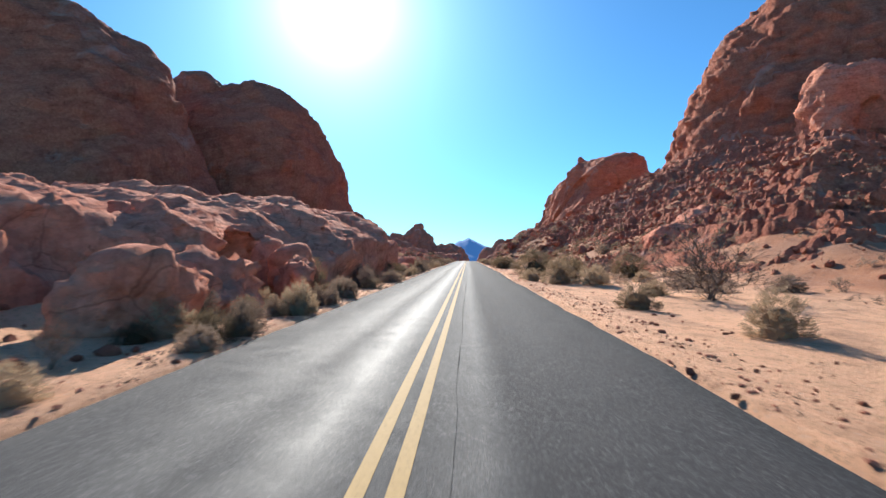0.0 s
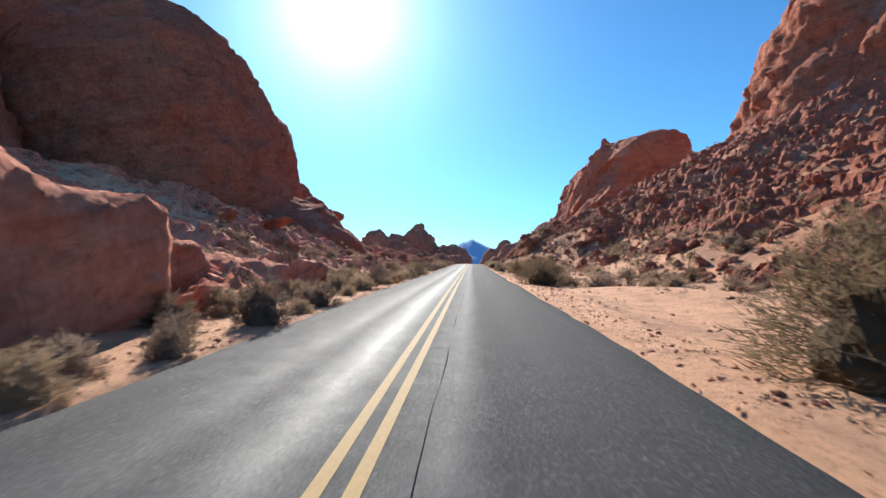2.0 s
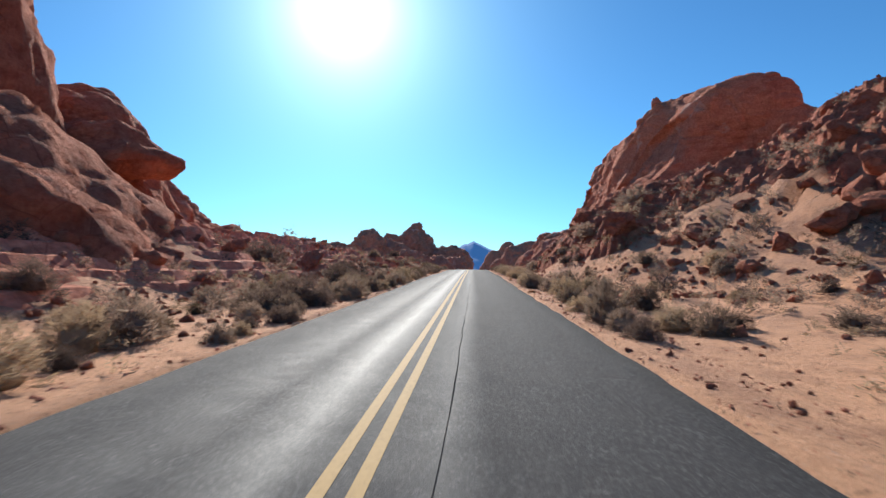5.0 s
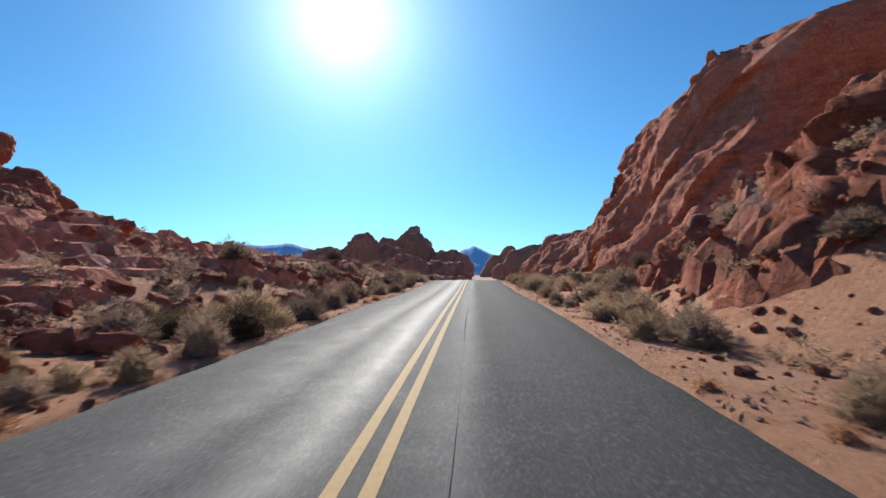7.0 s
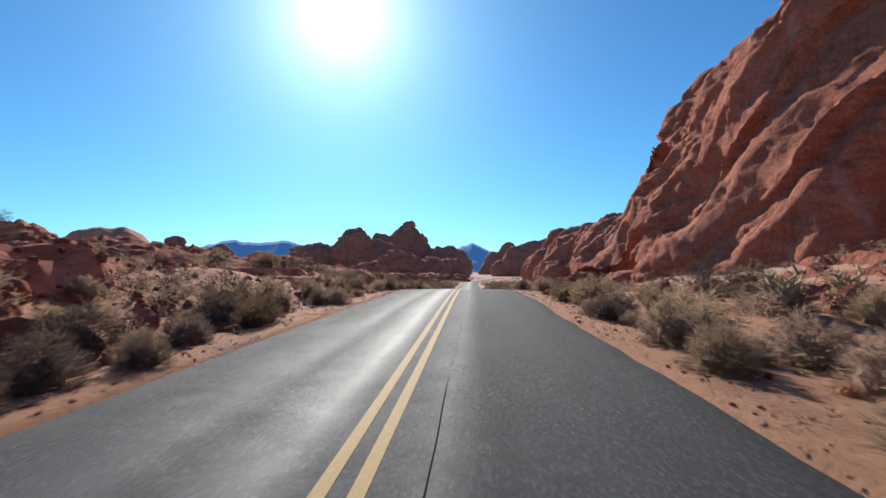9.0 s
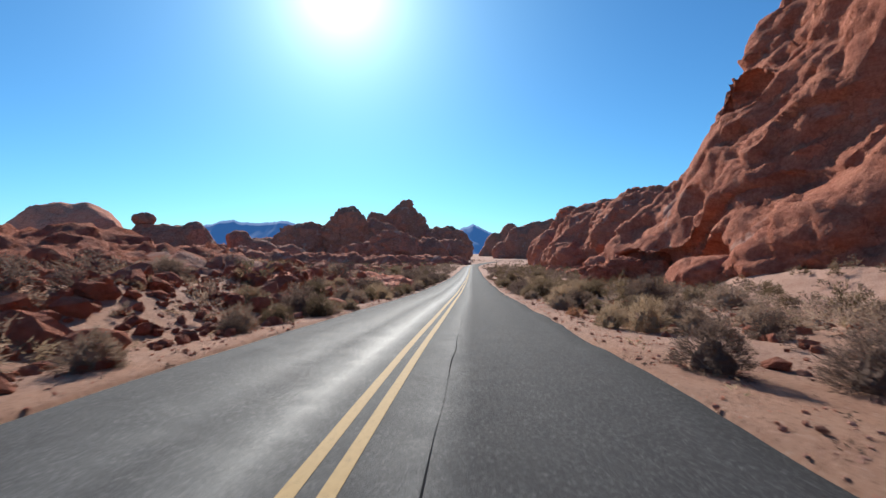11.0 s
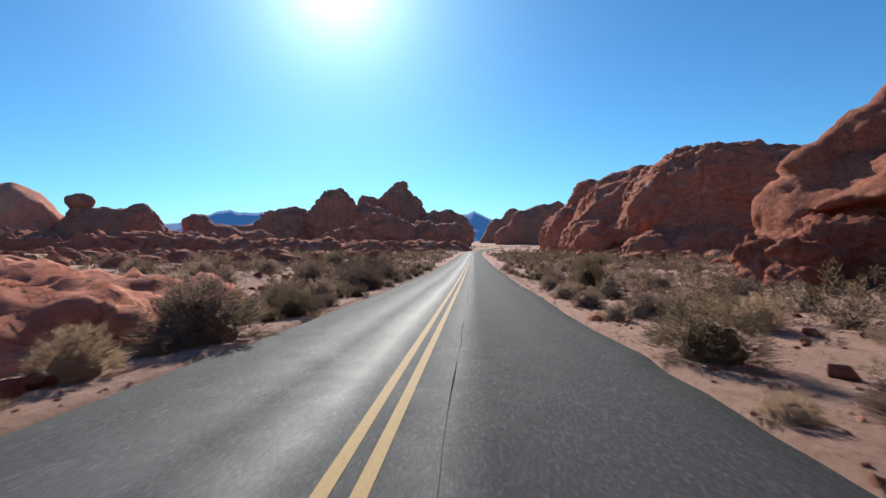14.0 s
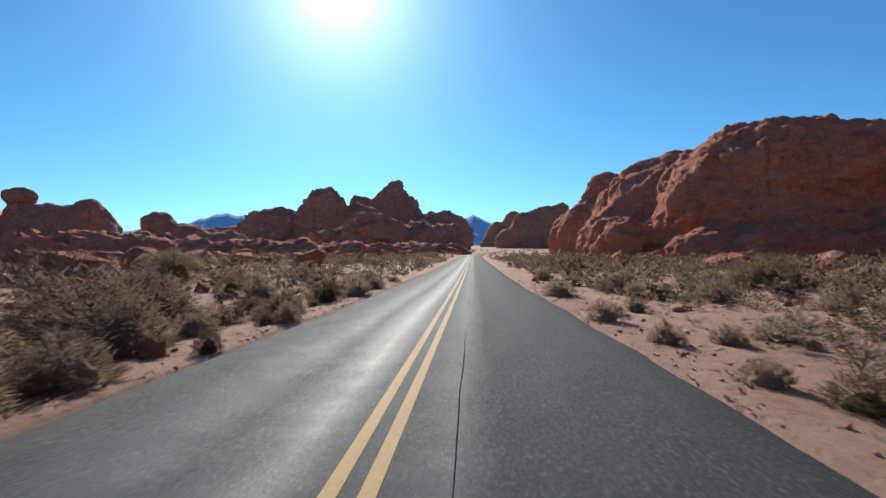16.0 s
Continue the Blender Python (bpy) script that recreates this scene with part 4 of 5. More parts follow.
def brush(name, label, leaf, seed, stems=70, hairs=4200, leafy=0, leaf_size=0.016, low=0.02, wide=0.0052, tufts=130, loose=0.045, heart=0.56, category="shrub", group="desert scrub"):
    """A rounded desert bush: woody stems from one root under a dense crown of fine stalks in tufts."""
    rng = np.random.RandomState(seed)
    top = tagged(new(name), label, category, group)
    ends = dome_ends(stems, rng, low)
    root = rng.normal(size=(stems, 3)) * (0.05, 0.05, 0.0)
    mid = root + (ends - root) * (0.5, 0.5, 0.62) + rng.normal(size=(stems, 3)) * 0.03
    v, f = blades(root, mid, root + (ends - root) * 0.9, wide * 1.1 * rng.uniform(0.7, 1.4, stems), rng)
    mesh_object("woody_base", v, f, WOOD, top, smooth=False)
    tuft = dome_ends(tufts, rng, low)
    tuft /= np.linalg.norm(tuft * (2, 2, 1), axis=1, keepdims=True) ** 0.6
    pick = rng.randint(0, tufts, hairs)
    at = tuft[pick] * rng.uniform(0.55, 0.97, (hairs, 1)) ** 0.6 + rng.normal(size=(hairs, 3)) * loose * 0.55
    at[:, 2] = np.maximum(at[:, 2], 0.02)
    out = at * (1.6, 1.6, 1.0) + (0, 0, 0.1)
    out = out / np.linalg.norm(out, axis=1, keepdims=True) + rng.normal(size=(hairs, 3)) * 0.45
    reach = 0.033 * rng.uniform(0.5, 1.5, (hairs, 1))
    foot, tip = at - out * reach, at + out * reach
    foot[:, 2], tip[:, 2] = np.maximum(foot[:, 2], 0.0), np.maximum(tip[:, 2], 0.01)
    v1, f1 = needles(foot, tip, wide * rng.uniform(0.7, 1.3, hairs), rng)
    if leafy:
        spot = tip[rng.randint(0, hairs, leafy)] + rng.normal(size=(leafy, 3)) * 0.02
        v2, f2 = leaves(spot, leaf_size, rng)
        v1, f1 = np.concatenate([v1, v2]), np.concatenate([f1, f2 + len(v1)])
    if heart:
        v3, f3 = mound(6, 14, rng, heart)
        v1, f1 = np.concatenate([v1, v3]), np.concatenate([f1, f3 + len(v1)])
    mesh_object("crown", v1, f1, leaf, top, smooth=False)
    return top


def dead_bush(name, label, seed):
    """A bare shrub: a few crooked limbs that fork three times."""
    rng = np.random.RandomState(seed)
    top = tagged(new(name), label, "shrub", "desert scrub")
    starts = rng.normal(size=(9, 3)) * (0.03, 0.03, 0)
    aims = dome_ends(9, rng, 0.45) * 0.5
    width, level = 0.016, (starts, aims)
    made_v, made_f, count = [], [], 0
    for gen in range(4):
        s, e = level
        mid = (s + e) / 2 + rng.normal(size=s.shape) * 0.03
        v, f = blades(s, mid, e, np.full(len(s), width), rng)
        made_v.append(v)
        made_f.append(f + count)
        count += len(v)
        kids = 4 if gen < 2 else 5
        s2 = np.repeat(mid + (e - mid) * rng.uniform(0.3, 1, (len(s), 1)), kids, 0)
        out = np.repeat(e - s, kids, 0) * rng.uniform(0.45, 0.85, (len(s2), 1)) + rng.normal(size=s2.shape) * 0.07
        e2 = s2 + out
        e2[:, 2] = np.maximum(e2[:, 2], 0.05)
        level, width = (s2, e2), width * 0.58
    mesh_object("woody_frame", np.concatenate(made_v), np.concatenate(made_f), WOOD, top, smooth=False)
    tips = level[1][rng.randint(0, len(level[1]), 260)]
    v2, f2 = leaves(tips + rng.normal(size=tips.shape) * 0.02, 0.014, rng)
    mesh_object("leaf_crown", v2, f2, DARK_LEAF, top, smooth=False)
    return top


KINDS = {
    "grey": [brush("desert_shrub", "rounded dense grey-tan desert shrub on red sand", GREY_LEAF, 100 + k) for k in range(6)],
    "tan": [brush("dry_grass_clump", "dry tan grass clump on the roadside sand", TAN_LEAF, 200 + k, 50, 4000, 0, loose=0.05, heart=0.54) for k in range(5)],
    "dark": [brush("bare_thicket", "dense brown bare-twigged shrub on rocky sand", DARK_LEAF, 300 + k, 110, 4200, 0, wide=0.0050, loose=0.07, heart=0.5) for k in range(5)],
    "green": [brush("creosote_bush", "loose olive-green creosote bush on red sand", GREEN_LEAF, 400 + k, 80, 3800, 600, 0.011, 0.06, 0.0046, 110, 0.08, 0.5) for k in range(5)],
    "rust": [brush("low_rust_plant", "low rust-red dry plant on the sand", RUST_LEAF, 500 + k, 40, 900, 0, wide=0.011) for k in range(3)],
    "dead": [dead_bush("bare_shrub", "bare grey-brown shrub with crooked twigs", 600 + k) for k in range(4)],
}
used = {k: 0 for k in KINDS}
plant_rng = random.Random(5)
PLANTED = []


def plant(kind, x, y, w, h):
    """Set one bush of that kind on the ground."""
    i = used[kind]
    used[kind] += 1
    model = KINDS[kind][i % len(KINDS[kind])]
    z = float(top_z(np.array([x]), np.array([y]))[0])
    m = Matrix.LocRotScale((x, y, z - 0.04), Euler((0, 0, plant_rng.uniform(0, 6.28))), (w * 1.1, w * 1.1, max(h * 1.02, w * 0.58)))
    if i < len(KINDS[kind]):
        model.matrix_basis = m
    else:
        scale_free = model.scale.copy()
        model.scale = (1, 1, 1)
        copy_thing(model, m)
        model.scale = scale_free
    PLANTED.append((x, y, w))


GREY_1 = [
    (-4.5, 8.3, 0.7, 0.5), (-4.5, 9.9, 0.7, 0.8), (-4.5, 16.5, 0.6, 0.6), (-4.5, 18.8, 0.8, 0.8), (8.0, 44.7, 2.6, 1.1), (-4.5, 44.9, 0.7, 0.6),
    (-4.7, 48.9, 1.3, 1.3), (-4.9, 53.6, 1.6, 0.9), (7.3, 67.9, 1.6, 0.8), (5.8, 71.4, 1.6, 0.8), (8.9, 72.9, 1.6, 0.8), (18.9, 74.9, 1.9, 1.1),
    (-4.7, 77.6, 1.2, 1.0), (19.3, 77.8, 2.0, 1.2), (-5.0, 80.5, 1.8, 1.1), (-4.5, 102.7, 0.6, 0.5), (3.5, 103.3, 1.2, 1.2), (-5.8, 110.3, 1.2, 0.9),
    (4.7, 110.4, 1.2, 0.7), (-4.8, 110.5, 1.5, 1.0), (-4.5, 118.8, 0.8, 0.7), (3.4, 119.7, 1.4, 0.9), (9.8, 119.8, 1.4, 0.7), (5.9, 121.4, 1.6, 1.1),
]
GREY_2 = [
    (-4.8, 122.6, 1.5, 0.9), (-9.5, 123.5, 1.2, 0.7), (9.1, 131.8, 2.1, 1.2), (-4.6, 132.0, 1.0, 0.8), (12.9, 132.3, 2.9, 1.4), (4.4, 133.9, 1.3, 0.7),
    (7.6, 134.1, 1.2, 0.7), (3.1, 143.4, 0.4, 0.3), (3.5, 145.9, 0.7, 0.6), (6.8, 147.2, 2.1, 0.8), (-6.7, 150.4, 1.3, 0.7), (-5.1, 151.8, 1.0, 0.7),
    (-7.5, 154.8, 1.4, 0.8), (-6.2, 157.4, 1.2, 1.0), (4.6, 163.0, 0.7, 0.5), (5.5, 163.1, 1.4, 0.9), (3.9, 164.5, 1.4, 0.9), (9.0, 169.8, 1.7, 0.8),
    (4.4, 170.5, 1.6, 0.8), (-6.1, 171.0, 0.9, 0.9), (-5.6, 173.4, 0.8, 0.7), (5.0, 177.2, 1.0, 0.7), (14.1, 182.1, 3.3, 1.2), (-4.7, 203.1, 0.9, 0.5),
]
GREY_3 = [
    (4.0, 208.3, 1.3, 0.7), (12.4, 211.4, 2.3, 1.1), (-6.2, 212.2, 1.8, 1.0), (3.4, 216.6, 0.5, 0.4), (5.2, 216.7, 1.1, 0.5), (-4.5, 218.0, 0.7, 0.5),
    (3.9, 218.3, 1.1, 0.5), (9.1, 222.0, 1.0, 0.5), (3.5, 230.4, 0.7, 0.4), (14.5, 231.4, 1.4, 0.6), (5.3, 232.5, 0.9, 0.5), (3.5, 233.3, 0.7, 0.3),
    (-4.8, 233.6, 1.5, 0.6), (6.7, 238.6, 0.9, 0.4), (10.1, 240.0, 1.3, 0.6), (-5.2, 243.2, 2.5, 0.9), (8.2, 243.7, 1.2, 0.6), (3.5, 246.5, 0.8, 0.5),
    (3.6, 250.0, 1.1, 0.5), (3.5, 253.6, 1.2, 0.4), (8.6, 256.0, 1.1, 0.5), (3.8, 259.1, 1.2, 0.6), (6.7, 260.0, 1.4, 0.6), (-14.4, 260.8, 1.6, 1.0),
]
GREY_4 = [
    (-4.5, 261.2, 0.8, 0.5), (9.8, 261.4, 1.7, 0.6), (4.6, 265.4, 1.3, 0.6), (-13.7, 267.8, 1.7, 0.7), (-24.4, 270.1, 2.1, 0.8), (5.4, 271.0, 1.5, 0.8),
    (-8.3, 271.4, 2.1, 1.2), (-5.1, 271.8, 1.4, 0.7), (7.4, 271.8, 1.6, 0.5), (3.6, 272.3, 0.7, 0.3), (3.5, 275.4, 0.7, 0.5), (5.0, 276.2, 0.8, 0.4),
    (-6.2, 277.0, 1.1, 0.6), (6.3, 277.0, 1.0, 0.5), (-4.5, 278.1, 0.7, 0.6), (3.2, 278.6, 1.0, 0.6), (-5.4, 280.1, 1.4, 0.7), (10.6, 281.6, 1.0, 0.4),
    (3.4, 286.7, 1.4, 0.8), (-4.8, 287.0, 1.4, 0.6),
]
RUST_1 = [
    (-4.4, 68.1, 0.6, 0.4), (2.9, 115.2, 0.4, 0.2), (-4.5, 127.9, 0.6, 0.3), (3.3, 128.2, 0.4, 0.2), (2.9, 130.0, 0.4, 0.2), (-4.4, 144.6, 0.4, 0.2),
    (-4.4, 146.7, 0.6, 0.2), (-4.6, 148.8, 0.3, 0.2), (4.6, 160.9, 0.4, 0.2), (3.8, 204.5, 0.7, 0.3), (3.8, 214.7, 0.3, 0.1), (3.0, 246.3, 0.5, 0.2),
]
TAN_1 = [
    (-4.9, 5.3, 0.7, 0.5), (6.1, 11.2, 1.3, 1.1), (-4.6, 13.5, 1.0, 0.8), (5.3, 17.6, 1.5, 1.0), (-4.7, 24.4, 1.0, 0.6), (6.7, 29.7, 2.1, 1.2),
    (5.1, 31.0, 2.0, 1.7), (-4.6, 33.3, 0.9, 0.4), (4.0, 34.4, 1.5, 1.0), (3.9, 36.9, 1.2, 0.6), (-4.6, 39.1, 0.9, 0.6), (-4.6, 42.4, 0.9, 0.7),
    (-4.7, 51.5, 0.9, 0.5), (-5.0, 61.5, 1.4, 0.8), (10.4, 64.6, 1.2, 0.5), (10.1, 67.3, 1.1, 0.5), (-6.9, 67.7, 1.7, 1.1), (6.0, 69.0, 1.2, 0.6),
    (-4.7, 70.6, 1.2, 0.5), (20.6, 75.2, 1.6, 1.1), (3.4, 106.2, 1.0, 0.5), (-8.0, 111.4, 2.1, 1.0), (4.5, 113.6, 1.2, 0.9), (-4.6, 116.7, 0.9, 0.6),
]
TAN_2 = [
    (5.1, 117.6, 1.2, 0.6), (3.3, 122.1, 1.2, 0.9), (-5.0, 125.7, 1.9, 0.8), (11.2, 128.5, 2.3, 1.1), (3.9, 128.7, 0.7, 0.6), (-5.1, 129.7, 0.6, 0.4),
    (-4.5, 130.1, 0.8, 0.5), (3.6, 134.7, 1.1, 0.7), (-5.0, 136.5, 0.9, 0.6), (-6.2, 138.0, 1.6, 1.1), (3.6, 138.5, 1.1, 0.8), (3.7, 149.5, 1.2, 0.7),
    (5.9, 150.5, 0.7, 0.5), (4.1, 158.1, 1.9, 1.1), (6.1, 158.8, 1.5, 1.1), (-5.3, 162.5, 0.7, 0.6), (5.1, 166.9, 2.1, 1.2), (17.5, 168.6, 3.5, 2.2),
    (4.6, 174.3, 1.9, 1.3), (7.7, 177.3, 1.2, 0.7), (-6.8, 181.2, 1.2, 0.9), (4.9, 200.1, 1.2, 1.1), (-7.4, 203.2, 1.5, 0.6), (-4.5, 205.6, 0.8, 0.5),
]
TAN_3 = [
    (-4.4, 214.3, 0.4, 0.3), (4.3, 215.0, 0.5, 0.5), (-5.0, 215.6, 1.3, 0.8), (-6.3, 218.2, 1.1, 0.6), (6.0, 220.0, 0.9, 0.6), (4.2, 227.4, 0.8, 0.6),
    (3.0, 238.5, 0.6, 0.3), (5.8, 249.6, 0.9, 0.4), (4.1, 262.2, 1.1, 0.6), (-4.8, 265.9, 0.7, 0.5),
]
DARK_1 = [
    (-5.9, 28.4, 1.5, 1.2), (-4.7, 30.0, 1.3, 0.9), (-5.9, 71.3, 1.4, 1.2), (-6.1, 105.3, 1.6, 0.9), (-5.1, 107.0, 1.1, 0.7), (-6.1, 117.4, 1.5, 1.2),
    (-14.1, 124.4, 3.1, 1.4), (-5.2, 145.0, 0.8, 0.7), (-5.3, 160.5, 1.1, 0.9), (9.4, 213.5, 2.8, 1.3), (-4.6, 230.5, 0.9, 0.6), (-6.7, 232.5, 0.5, 0.7),
    (4.3, 238.5, 1.1, 0.7), (-4.7, 250.2, 0.8, 0.5), (-7.8, 253.6, 1.2, 0.6), (5.6, 254.8, 1.1, 0.4), (-5.2, 259.3, 1.4, 0.9), (-4.9, 269.6, 1.4, 0.8),
    (-4.4, 274.1, 0.5, 0.5), (-9.1, 279.8, 2.6, 1.7), (-7.5, 283.0, 1.3, 0.7),
]
GREEN_1 = [
    (-5.2, 34.1, 0.4, 0.4), (6.5, 35.8, 2.3, 2.0), (-5.7, 38.2, 1.6, 1.3), (5.3, 43.9, 3.3, 2.4), (4.2, 68.4, 3.0, 1.7), (5.2, 76.1, 3.0, 1.6),
    (-5.0, 85.8, 2.0, 1.3), (5.2, 93.2, 2.9, 1.7), (-4.9, 134.3, 1.6, 1.0), (-5.3, 167.6, 1.0, 0.9), (-7.0, 169.0, 1.7, 1.3), (7.1, 206.0, 1.5, 1.1),
    (-7.5, 210.6, 1.5, 0.7), (-4.7, 220.6, 1.2, 0.7), (4.8, 221.9, 2.3, 1.5), (-4.8, 224.4, 1.5, 0.8), (-4.5, 237.2, 0.8, 0.6), (3.6, 241.5, 1.9, 1.0),
    (-4.8, 247.3, 1.3, 0.8), (8.4, 253.6, 1.0, 0.3), (-5.5, 254.2, 1.3, 0.5), (-4.6, 254.2, 0.9, 0.5), (6.2, 264.0, 1.7, 0.7), (11.5, 269.2, 1.4, 1.0),
]
GREEN_2 = [
    (4.1, 271.3, 0.9, 0.4), (13.0, 290.0, 3.4, 1.6), (-15.6, 291.9, 3.4, 1.7),
]
DEAD_1 = [
    (-5.9, 7.0, 0.7, 0.7), (-4.6, 26.5, 0.9, 0.8), (-4.6, 35.1, 0.9, 0.4), (10.9, 44.1, 1.7, 1.5), (-4.8, 64.1, 1.4, 1.3), (7.4, 65.6, 0.8, 0.7),
    (8.7, 66.6, 1.0, 1.0), (-16.5, 74.8, 3.0, 2.1), (7.2, 109.7, 1.6, 1.0), (-8.0, 125.2, 2.6, 1.3), (9.1, 175.1, 2.7, 1.5), (-9.6, 224.3, 2.7, 1.0),
    (5.7, 234.4, 0.8, 0.8), (-5.6, 261.8, 1.5, 1.4), (5.6, 273.5, 1.0, 0.7), (-10.8, 278.7, 3.0, 1.4),
]
for kind, lists in (("grey", (GREY_1, GREY_2, GREY_3, GREY_4,)), ("rust", (RUST_1,)), ("tan", (TAN_1, TAN_2, TAN_3,)), ("dark", (DARK_1,)), ("green", (GREEN_1, GREEN_2,)), ("dead", (DEAD_1,))):
    for rows in lists:
        for x, y, w, h in rows:
            plant(kind, x, y, w, h)
for kind, x, y, w, h in (
        ("dark", -5.7, 259.3, 2.4, 1.5), ("dark", -5.9, 262.4, 2.3, 1.5), ("dark", -5.4, 265.6, 1.9, 1.4), ("green", -7.0, 267.5, 1.6, 2.1), ("dark", -6.4, 219.6, 2.4, 1.2), ("tan", -5.6, 217.2, 1.6, 1.1),
        ("green", 5.6, 259.4, 1.5, 1.9), ("dark", 6.5, 262.0, 2.2, 1.0), ("grey", -5.6, 270.5, 2.0, 1.1), ("grey", -6.3, 274.5, 2.2, 1.2), ("dark", -8.6, 270.0, 2.6, 1.4), ("dark", -8.0, 276.0, 3.0, 1.7),
        ("tan", -4.7, 14.0, 1.0, 1.0), ("grey", -5.2, 13.4, 0.7, 0.6), ("tan", -5.7, 12.9, 0.8, 0.7), ("dark", -4.8, 10.8, 0.9, 0.7), ("grey", -4.9, 18.7, 0.9, 0.7), ("tan", -5.5, 18.3, 0.8, 0.7),
        ("green", -6.9, 22.0, 1.6, 1.7), ("dark", -5.1, 25.0, 1.0, 1.1), ("tan", -6.4, 15.8, 0.9, 0.7), ("dark", -6.6, 12.0, 1.3, 1.1), ("tan", -6.0, 10.0, 1.2, 0.8), ("grey", -5.4, 21.0, 0.8, 0.6),
        ("dead", 9.0, 20.4, 3.8, 2.5), ("dark", 11.0, 24.5, 1.8, 1.1), ("tan", 7.6, 22.5, 1.1, 0.8), ("tan", 8.2, 34.0, 1.3, 0.9), ("green", 13.6, 46.0, 3.4, 2.2), ("grey", 12.4, 31.0, 1.9, 1.0),
        ("grey", 15.0, 26.0, 1.7, 0.9), ("tan", 12.0, 37.5, 1.5, 0.9), ("dark", 16.0, 36.0, 2.2, 1.2), ("grey", 9.2, 40.5, 1.5, 0.9), ("green", 10.2, 52.0, 2.4, 1.5), ("dark", 13.5, 56.0, 2.2, 1.2),
        ("dead", -6.8, 270.5, 2.2, 2.8), ("dark", 3.9, 225.3, 1.9, 1.05), ("grey", 3.7, 223.2, 0.95, 0.6), ("tan", 3.9, 221.9, 0.9, 0.65), ("dark", 4.6, 247.5, 1.4, 0.8), ("tan", 4.4, 257.0, 1.2, 0.7),
        ("dark", -9.6, 264.5, 2.6, 1.4), ("dark", -5.9, 107.5, 2.2, 1.2), ("tan", -5.3, 112.6, 1.7, 1.1), ("dark", -7.8, 120.0, 2.3, 1.6), ("dark", -9.5, 128.0, 2.2, 1.5), ("dead", -9.5, 63.0, 2.2, 2.0)):
    plant(kind, x, y, w, h)
# the stretches between
for side, y0, y1, n, first, reach in ((-1, 4, 60, 26, 0.7, 2.4), (-1, 55, 300, 215, 0.8, 9.0), (1, 62, 120, 34, 1.2, 9.0), (1, 100, 205, 75, 1.0, 9.0), (1, 200, 300, 95, 1.9, 10.0), (-1, 48, 172, 85, 0.65, 2.6), (1, 100, 170, 38, 0.8, 2.2), (-1, 195, 285, 35, 0.7, 2.2)):
    for k in range(n):
        off = first + reach * plant_rng.random() ** 1.5
        x = ROAD_R + off if side > 0 else ROAD_L - off
        y = plant_rng.uniform(y0, y1)
        w = plant_rng.uniform(0.6, 1.7) * (0.75 if off < 1.6 else 1.0)
        kind = plant_rng.choice(("grey", "grey", "grey", "tan", "tan", "dark", "dark", "green"))
        if any((x - a) ** 2 + (y - b) ** 2 < (0.36 * (w + c)) ** 2 for a, b, c in PLANTED):
            continue
        plant(kind, x, y, w, w * plant_rng.uniform(0.55, 0.8))


def puffs(name, label, areas, seed, hairs, wide, lo, hi, mat, tall=0.66, gap=5.0):
    """Countless small bushes of fine stalks spread over the flats, as one mesh."""
    rng = np.random.RandomState(seed)
    spots = []
    for x0, x1, y0, y1, n in areas:
        xs, ys = rng.uniform(x0, x1, n), rng.uniform(y0, y1, n)
        p = np.stack([xs, ys, xs * 0], 1)
        spots.append(p[(np.abs(xs - road_x(ys) - MIDDLE) > gap)])
    spots = np.concatenate(spots)
    n = len(spots)
    spots[:, 2] = top_z(spots[:, 0], spots[:, 1]) - 0.03
    w = (lo + (hi - lo) * rng.rand(n) ** 1.6)[:, None, None]
    size = np.array((1, 1, tall)) * w * rng.uniform(0.8, 1.2, (n, 1, 3))
    tuft = dome_ends(n * 12, rng, 0.02).reshape(n, 12, 3)
    pick = rng.randint(0, 12, (n, hairs))
    at = np.take_along_axis(tuft, pick[..., None].repeat(3, 2), 1) * rng.uniform(0.5, 0.98, (n, hairs, 1)) ** 0.6 + rng.normal(size=(n, hairs, 3)) * 0.06
    at[..., 2] = np.maximum(at[..., 2], 0.03)
    out = at * (1.6, 1.6, 1.0) + (0, 0, 0.1)
    out = out / np.linalg.norm(out, axis=2, keepdims=True) + rng.normal(size=at.shape) * 0.6
    reach = (0.032 + 1.2 * wide) * rng.uniform(0.6, 1.4, (n, hairs, 1))
    foot, tip = at - out * reach, at + out * reach
    side = np.cross(tip - foot, rng.normal(size=tip.shape))
    side = side / np.maximum(np.linalg.norm(side, axis=2, keepdims=True), 1e-6) * w * wide
    tip, foot = tip * size, foot * size
    v = (np.stack([foot - side, foot + side, tip], 2) + spots[:, None, None, :]).reshape(-1, 3)
    ob = mesh_object(name, v, np.arange(len(v)).reshape(-1, 3), mat, smooth=False)
    return tagged(ob, label, "scrub", kind="stuff")


puffs("scrub", "dense grey-tan roadside scrub", [(5.2, 15, 66, 300, 480), (8, 27, 18, 64, 130), (9, 26, 84, 150, 230), (-15, -6, 55, 300, 480)], 17, 260, 0.0135, 0.45, 1.5, GREY_LEAF, gap=5)
puffs("scrub", "dry tan roadside scrub", [(5, 13, 108, 150, 110), (5, 16, 66, 300, 330), (-16, -6, 55, 300, 330)], 18, 200, 0.014, 0.35, 1.1, TAN_LEAF, gap=4.6)
puffs("scrub", "brown twiggy scrub on the slopes", [(-20, -6, 54, 84, 130), (9, 24, 25, 62, 50), (9, 24, 84, 150, 90), (-18, -7, 55, 300, 330), (6.5, 20, 66, 300, 260)], 19, 250, 0.013, 0.6, 1.7, DARK_LEAF, gap=5)
